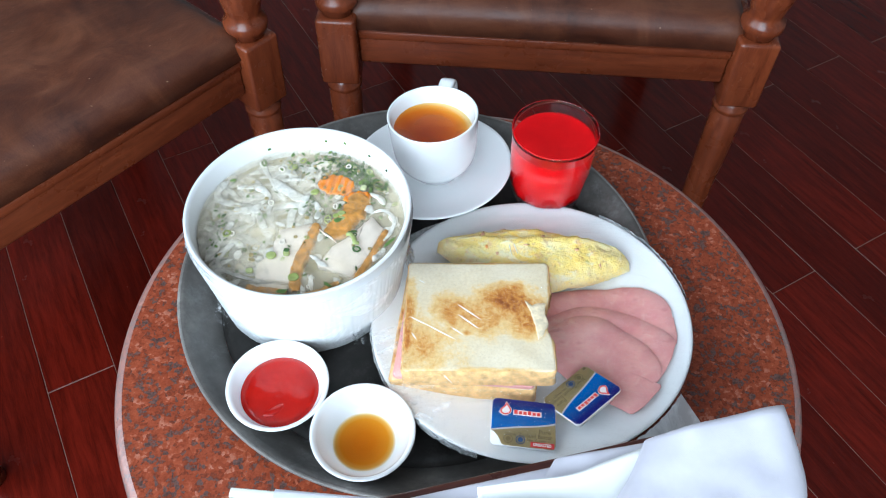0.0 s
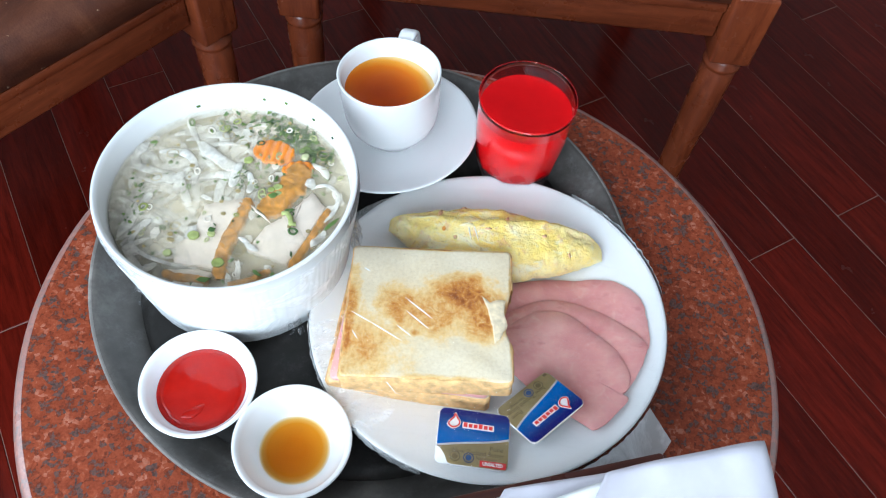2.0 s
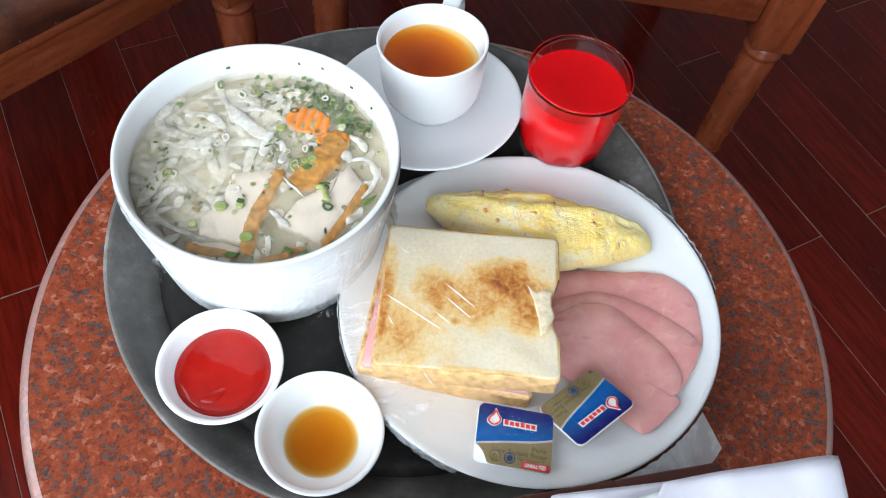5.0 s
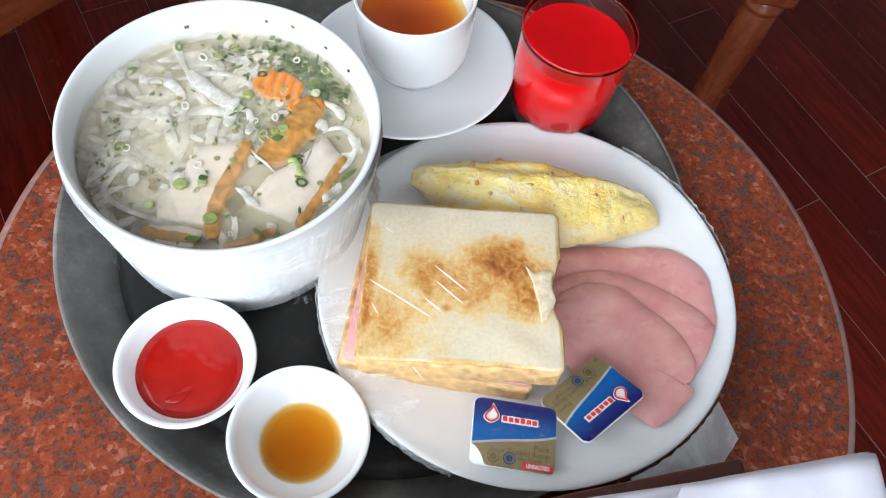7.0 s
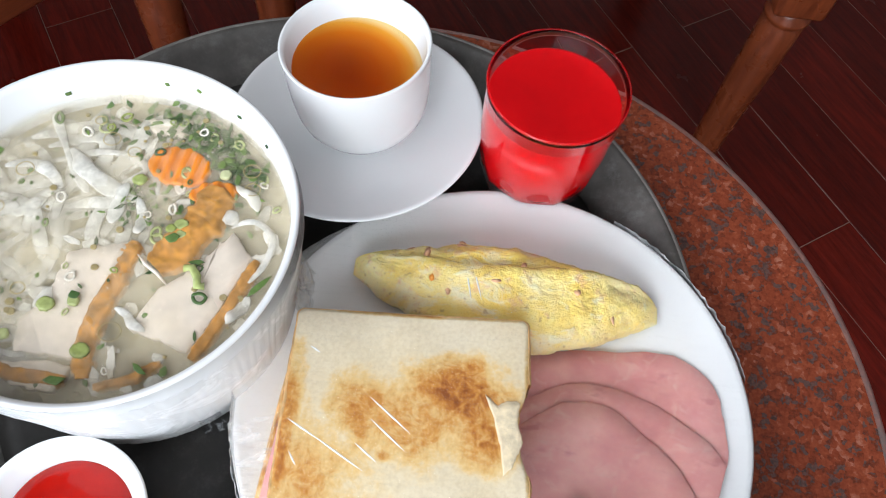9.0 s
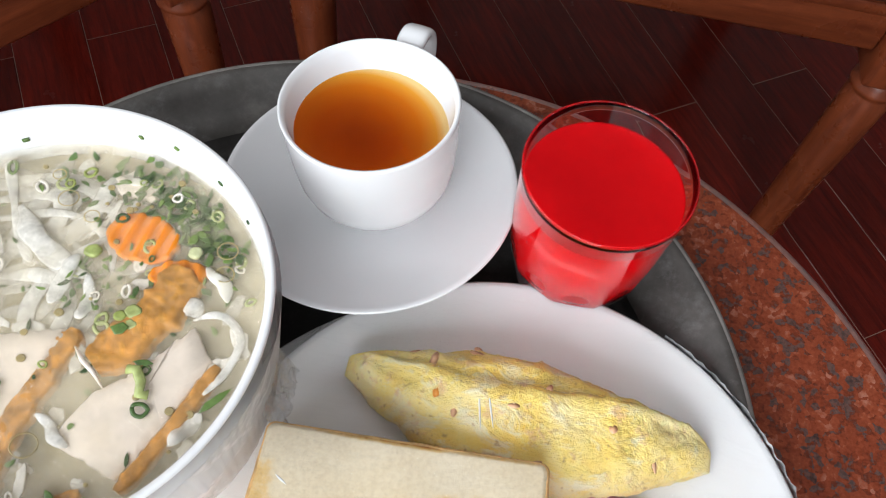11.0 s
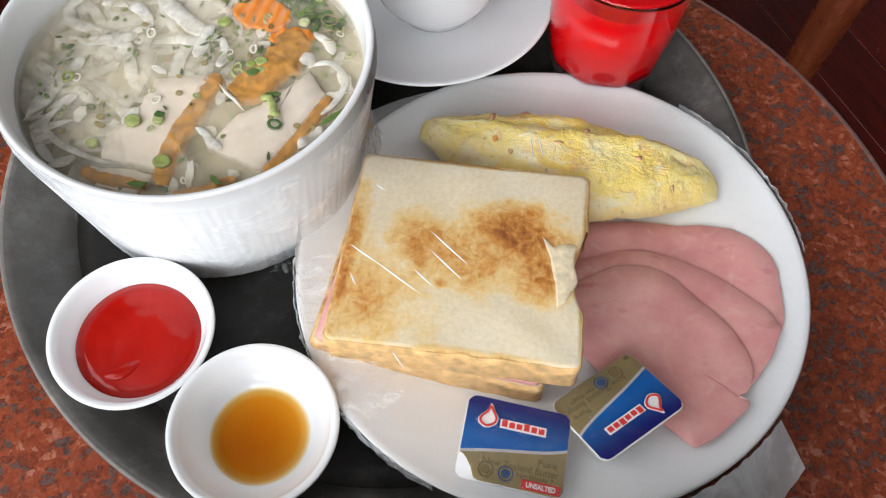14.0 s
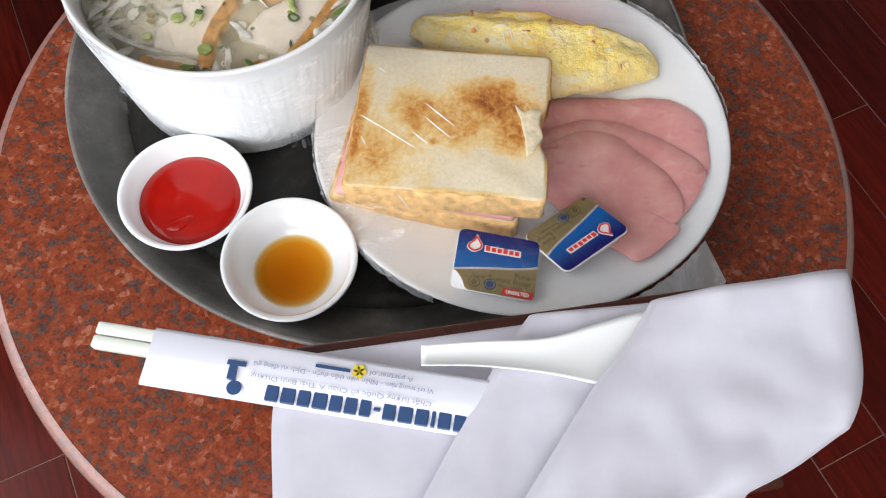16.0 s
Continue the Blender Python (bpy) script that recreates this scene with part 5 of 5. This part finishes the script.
# the thick drift of chopped leaves at the back
for _ in range(190):
    k, a = min(0.0760, random.gauss(0.066, 0.006)), radians(random.gauss(57, 15))
    leaf_at(k * math.cos(a), k * math.sin(a), random.uniform(0.003, 0.009), random.uniform(0.0016, 0.0040), random.uniform(0, 3.14), LEVEL - random.uniform(0.0006, 0.0036))
for x, y, l, w, a in ((0.0290, -0.0605, 0.0085, 0.0028, -0.5), (0.0700, -0.0185, 0.014, 0.0034, 1.0), (0.028, 0.0010, 0.007, 0.0050, 0.4), (0.041, -0.0100, 0.008, 0.0022, 0.1), (-0.003, -0.0685, 0.010, 0.004, 0.1), (-0.006, -0.0305, 0.0055, 0.0045, 0.3), (-0.061, 0.0375, 0.006, 0.003, 0.2), (-0.018, 0.0690, 0.005, 0.004, 1.2)):
    leaf_at(x, y, l, w, a, LEVEL + 0.0006)
for cx, cy in ((0.0410, -0.0165),):
    part("scallion_curl", tube([(cx - 0.0045, cy + 0.0030, LEVEL + 0.0008), (cx - 0.0010, cy + 0.0035, LEVEL + 0.0014), (cx + 0.0020, cy - 0.0005, LEVEL + 0.0010), (cx + 0.0030, cy - 0.0050, LEVEL + 0.0012), (cx + 0.0060, cy - 0.0045, LEVEL + 0.0008)], 0.0019, 8, flat=0.5), SCALLION, soup)
for x, y, r in ((0.003, -0.0545, 0.0042), (-0.017, -0.0355, 0.0040), (-0.030, -0.0505, 0.0030), (-0.006, -0.0330, 0.0028), (0.030, 0.0085, 0.0034), (0.026, 0.006, 0.0026), (0.031, 0.0035, 0.0026), (0.044, 0.037, 0.0030), (0.006, 0.0300, 0.0034)):
    part("scallion_piece", slab(ragged([(x + r * math.cos(t), y + 0.85 * r * math.sin(t)) for t in (2 * math.pi * i / 10 for i in range(10))], 0.0005), LEVEL - 0.0018, LEVEL + 0.0004, lambda px, py: 0.06 * (px - x)), SCALLION, soup)
for i in range(42):
    x, y = spread("herb" if i % 2 == 0 else "ring")
    r = random.uniform(0.0012, 0.0027)
    z = LEVEL - random.uniform(-0.0003, 0.0028)
    e, h = random.uniform(0.6, 1.0), random.uniform(0, 3.14)
    pts = []
    for k in range(13):
        a = 2 * math.pi * (k % 12) / 12
        u, v = r * math.cos(a) * (1 + 0.12 * math.sin(3 * a + i)), r * e * math.sin(a)
        pts.append((x + math.cos(h) * u - math.sin(h) * v, y + math.sin(h) * u + math.cos(h) * v, z + 0.15 * u))
    part("scallion_ring", tube(pts, r * 0.30, 6, flat=0.6), (SCALLION, ONION, HERB)[(0, 1, 0, 0, 2)[i % 5]], soup)
for i in range(64):
    x, y = spread("onion")
    l, w = random.uniform(0.005, 0.018), random.uniform(0.003, 0.0075)
    a = random.uniform(0, 3.14)
    sliver = ragged([(x + math.cos(a) * u * l - math.sin(a) * v * w, y + math.sin(a) * u * l + math.cos(a) * v * w) for u, v in ((-0.5, 0.15), (-0.1, 0.5), (0.4, 0.35), (0.5, -0.1), (0.1, -0.5), (-0.4, -0.3))], 0.0008)
    z = LEVEL - random.uniform(0.0016, 0.0048)
    part("onion_sliver", slab(sliver, z - 0.0009, z, lambda px, py: 0.1 * (py - y), 0.0002), ONION if i % 4 == 0 else SOFT_NOODLE.mat, soup)
# rings of oil on the surface
for x, y, r in ((0.013, -0.0455, 0.0046), (0.056, 0.0400, 0.0040), (-0.046, 0.0290, 0.0040), (-0.012, 0.0500, 0.0040), (0.058, 0.0300, 0.0036), (-0.052, 0.0080, 0.0034), (-0.030, -0.0300, 0.0030), (0.000, 0.0440, 0.0030), (-0.020, 0.0600, 0.0026)):
    pts = [(x + r * math.cos(t), y + 0.92 * r * math.sin(t), LEVEL + 0.0002) for t in (2 * math.pi * i / 20 for i in range(21))]
    part("oil_drop", tube(pts, 0.00022, 6, flat=0.6), OIL, soup)
for _ in range(40):
    x, y = spread("herb" if random.random() < 0.4 else "oil")
    r = random.uniform(0.0006, 0.0020)
    part("oil_drop", slab([Vector((x + r * math.cos(t), y + 0.9 * r * math.sin(t))) for t in (2 * math.pi * i / 10 for i in range(10))], LEVEL - 0.0014, LEVEL - random.uniform(0.0002, 0.0012), None, 0.0002), OIL, soup)

# flecks left on the bowl's wall
for a, z in ((40, 0.0050), (55, 0.0065), (72, 0.0090), (84, 0.0075), (118, 0.0040)):
    r = 0.0795 + 0.096 * z
    b = box(-0.0004, -random.uniform(0.0008, 0.0016), -0.0009, 0.0003, 0.0012, 0.0009, 0.0001, 1)
    bmesh.ops.transform(b, matrix=Matrix.Rotation(radians(a), 4, "Z") @ Matrix.Translation((r, 0, LEVEL + z)) @ Matrix.Rotation(radians(a * 3), 4, "X"), verts=b.verts)
    part("herb_fleck", b, HERB, soup)

def broth_veil(name, low, high, grain, shine):
    """Thin cloudy broth: clear in places, milky in others, with a wet face on top."""
    n = Nodes(name, 0.03)
    t = n.tree
    clear = t.nodes.new("ShaderNodeBsdfTransparent")
    milk = n.node("ShaderNodeBsdfDiffuse", Color=(0.75, 0.67, 0.50, 1))
    gloss = n.node("ShaderNodeBsdfGlossy", Roughness=0.04)
    bump = n.node("ShaderNodeBump", Height=n.noise(190, 5, 0.6), Strength=0.6, Distance=0.002)
    t.links.new(bump.outputs[0], gloss.inputs["Normal"])
    fres = n.node("ShaderNodeFresnel", IOR=1.33)
    t.links.new(bump.outputs[0], fres.inputs["Normal"])
    m1, m2 = t.nodes.new("ShaderNodeMixShader"), t.nodes.new("ShaderNodeMixShader")
    t.links.new(n.ramp(n.noise(grain, 5, 0.6), (0.38, (low, low, low)), (0.66, (high, high, high))), m1.inputs[0])
    t.links.new(clear.outputs[0], m1.inputs[1])
    t.links.new(milk.outputs[0], m1.inputs[2])
    t.links.new(n.math("MULTIPLY", fres.outputs[0], shine), m2.inputs[0])
    t.links.new(m1.outputs[0], m2.inputs[1])
    t.links.new(gloss.outputs[0], m2.inputs[2])
    t.links.new(m2.outputs[0], t.nodes["Material Output"].inputs["Surface"])
    return n.mat


for depth, low, high, grain, shine in ((-0.0002, 0.01, 0.10, 48, 1.0), (0.0011, 0.04, 0.26, 60, 0.0), (0.0022, 0.05, 0.42, 41, 0.0), (0.0034, 0.05, 0.36, 52, 0.0), (0.0046, 0.05, 0.36, 47, 0.0)):
    sb = lathe([(0, 0), (0.02, 0), (0.04, 0), (0.06, 0), (0.0782, 0), (0.0794, 0.0005)], 72, centre=(0, 0, LEVEL - depth))
    part("broth_layer", sb, broth_veil("thin_broth", low, high, grain, shine), soup, "thin cloudy broth over the noodles").visible_shadow = False

# ---- cling film ----
FILM = film("clear_film", 0.7, 0.05, 55, (1, 9, 1), 33, 0.35)
CRINKLED = film("crinkled_film", 0.6, 0.6, 95, (1, 1, 1), 0, 0.5)
FLAP = film("hanging_film", 0.8, 0.4, 30, (1, 1, 1), 0, 0.3, 0.6)
GATHERED = film("gathered_film", 0.9, 0.5, 60, (1, 3, 1), 40, 0.8)
EDGE_FILM = film("bunched_film", 0.9, 0.6, 42, (1, 1, 1), 0, 0.7, 0.25)
TIGHT = film("tight_film", 0.45, 0.08, 50, (1, 1, 1), 0, 0.3)


def crinkle(name, centre, r, a0, a1, z0, z1, amp, mat, parent=None, tilt=None):
    """A gathered band of film round a rim, between two angles in degrees."""
    b = bmesh.new()
    n, m = max(12, int(abs(a1 - a0) * 1.2)), 9
    rows = []
    for i in range(n + 1):
        a = radians(a0 + (a1 - a0) * i / n)
        fade = max(0.0, math.sin(math.pi * i / n)) ** 0.4
        row = []
        for j in range(m + 1):
            v = j / m
            rr = r(v) + amp * fade * noise.fractal((math.cos(a) * 30, math.sin(a) * 30, v * 2.5 + centre[0] * 50), 0.7, 2.0, 2)
            zz = z0 + (z1 - z0) * v + amp * 0.5 * noise.noise((a * 16, v * 4, 7)) * v
            p = Vector((rr * math.cos(a), rr * math.sin(a), zz))
            row.append(b.verts.new((tilt @ p) if tilt else p + Vector(centre)))
        rows.append(row)
    for p, q in zip(rows, rows[1:]):
        for j in range(m):
            b.faces.new((p[j], p[j + 1], q[j + 1], q[j]))
    ob = part(name, b, mat or CRINKLED, parent)
    ob.visible_shadow = False
    return ob


wrap = thing("cling_film", Matrix.Identity(4), "clear crinkled cling film stretched over the plate", "cling film")
fb = bmesh.new()
rows = []
for i in range(49):
    rr = 0.1262 * i / 48
    row = []
    for j in range(120):
        a = 2 * math.pi * j / 120
        x, y = rr * math.cos(a), rr * math.sin(a)
        dx, dy = max(0, abs(x + 0.0396) - 0.056), max(0, abs(y + 0.0215) - 0.0530)
        dome = 0.0490 - 0.42 * math.hypot(dx, dy)
        ox, oy = max(0, abs(x - 0.005) - 0.055), max(0, abs(y - 0.058) - 0.010)
        dome = max(dome, 0.0375 - 0.45 * math.hypot(ox, oy))
        z = max(dome, 0.0186 + 0.0012 * (1 - rr / 0.126)) if i < 47 else (0.0186 if i == 47 else 0.0150)
        z += 0.0005 * noise.noise((x * 60, y * 60, 4)) * (1 if i < 46 else 0)
        row.append(fb.verts.new(PLATE @ Vector((x, y, z))) if i else None)
    if i == 0:
        c = fb.verts.new(PLATE @ Vector((0, 0, 0.0490)))
        row = [c] * 120
    rows.append(row)
for i in range(48):
    for j in range(120):
        k = (j + 1) % 120
        if i == 0:
            fb.faces.new((rows[0][0], rows[1][j], rows[1][k]))
        else:
            fb.faces.new((rows[i][j], rows[i + 1][j], rows[i + 1][k], rows[i][k]))
cover = part("sheet", fb, FILM, wrap)
cover.visible_shadow = False
crinkle("gathered_edge", (0, 0, 0), lambda v: 0.1252 + 0.002 * v * (1 - v), 176, 252, 0.0205, 0.010, 0.0014, EDGE_FILM, wrap, PLATE)
crinkle("gathered_edge", (0, 0, 0), lambda v: 0.1252 + 0.004 * v, 10, 60, 0.0200, 0.008, 0.0016, EDGE_FILM, wrap, PLATE)
crinkle("gathered_edge", (0, 0, 0), lambda v: 0.123 - 0.030 * v, 190, 236, 0.0196, 0.0320, 0.0026, GATHERED, wrap, PLATE)
crinkle("gathered_edge", (0, 0, 0), lambda v: 0.1262 + 0.022 * v, -64, -32, 0.0165, -0.008, 0.0008, FLAP, wrap, PLATE)

# plain white that stands in for light glinting on the film
FOLD_GLINT = plain("white_fold_glint", (0.88, 0.89, 0.90), 0.15, 0, 0.03, 90)
# taut folds of film across the toast, drawn as white strips for their glints
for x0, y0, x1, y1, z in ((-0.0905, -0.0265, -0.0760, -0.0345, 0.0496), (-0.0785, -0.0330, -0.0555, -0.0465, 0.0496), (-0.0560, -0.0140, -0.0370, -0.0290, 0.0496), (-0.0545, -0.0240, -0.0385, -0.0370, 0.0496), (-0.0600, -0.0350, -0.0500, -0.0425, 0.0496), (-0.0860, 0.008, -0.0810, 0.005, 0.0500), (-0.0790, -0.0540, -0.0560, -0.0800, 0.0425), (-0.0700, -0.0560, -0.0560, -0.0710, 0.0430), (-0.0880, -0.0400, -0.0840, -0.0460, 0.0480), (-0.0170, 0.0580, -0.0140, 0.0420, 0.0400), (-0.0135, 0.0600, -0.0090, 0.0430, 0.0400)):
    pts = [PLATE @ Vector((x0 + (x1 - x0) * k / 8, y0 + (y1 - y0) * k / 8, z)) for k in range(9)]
    part("crease", tube(pts, 0.00038, 6, flat=0.5, taper=lambda t: 0.15 + math.sin(math.pi * t)), FOLD_GLINT, wrap).visible_shadow = False

bowl_wrap = thing("cling_film", Matrix.Identity(4), "clear crinkled cling film round the soup bowl", "cling film")
base = (SX, SY, FLOOR)
crinkle("sheet", base, lambda v: 0.0862 - 0.0118 * v - 0.003 * v ** 4, 150, 405, 0.084, 0.006, 0.0005, TIGHT, bowl_wrap)
DRAPE = film("draped_film", 0.6, 0.5, 45, (1, 1, 1), 0, 0.5, 0.45)
crinkle("drape", base, lambda v: 0.0864 - 0.0110 * v, 138, 402, 0.0840, 0.003, 0.0004, DRAPE, bowl_wrap)
crinkle("gathered_edge", base, lambda v: 0.0745 + 0.010 * v, 200, 226, 0.020, 0.001, 0.0020, "", bowl_wrap)
crinkle("gathered_edge", base, lambda v: 0.0755 + 0.006 * v, 303, 311, 0.022, 0.002, 0.0020, "", bowl_wrap)
crinkle("gathered_edge", base, lambda v: 0.0800 + 0.006 * v, 352, 372, 0.050, 0.020, 0.0034, "", bowl_wrap)
crinkle("gathered_edge", base, lambda v: 0.0862 + 0.004 * v, 172, 196, 0.086, 0.060, 0.0026, "", bowl_wrap)
dish_wrap = thing("cling_film", Matrix.Identity(4), "clear cling film round a sauce dish", "cling film")
crinkle("sheet", (-0.052, 0.266, FLOOR), lambda v: 0.0378 - 0.006 * v, 150, 215, 0.0262, 0.014, 0.0010, TIGHT, dish_wrap)

# ---- floor boards ----
STEP, LONG = 0.0945, 0.76
BOARD = Matrix.Rotation(radians(-57.5), 4, "Z")
cos_b, sin_b = math.cos(radians(-57.5)), math.sin(radians(-57.5))
plank_mesh = None
rest = bmesh.new()
for row in range(-40, 45):
    off = 0.658 + row * STEP + STEP / 2
    for col in range(-8, 9):
        s = -0.752 + (col + (0.5 if row % 2 == 0 else 0.0)) * LONG + LONG / 2
        x, y = s * cos_b - off * sin_b, s * sin_b + off * cos_b
        if not (X0 - 0.3 < x < X1 + 0.3 and Y0 - 0.3 < y < Y1 + 0.3):
            continue
        near = math.hypot(x - 0.2, y - 0.8) < 1.55
        if near:
            if plank_mesh is None:
                first = link_mesh("plank", box(-LONG / 2 + 0.0006, -STEP / 2 + 0.0005, -0.0115, LONG / 2 - 0.0006, STEP / 2 - 0.0005, 0, 0.0006, 1), PLANK_WOOD, floor_base, "", False)
                plank_mesh = first.data
                p = first
            else:
                p = new("plank", plank_mesh)
                p.parent = floor_base
            p.matrix_world = Matrix.Translation((x, y, random.uniform(-0.0003, 0))) @ BOARD
        else:
            m = Matrix.Translation((x, y, 0)) @ BOARD
            cs = [m @ Vector((a * (LONG / 2 - 0.0006), b * (STEP / 2 - 0.0006), 0)) for a, b in ((-1, -1), (1, -1), (1, 1), (-1, 1))]
            cs = [Vector((min(max(c.x, X0), X1), min(max(c.y, Y0), Y1), -0.0005)) for c in cs]
            vs = [rest.verts.new(c) for c in cs]
            rest.faces.new(vs)
far = part("far_planks", rest, PLANK_WOOD, floor_base, "dark red wooden boards", False)
tagged(far, kind="stuff")
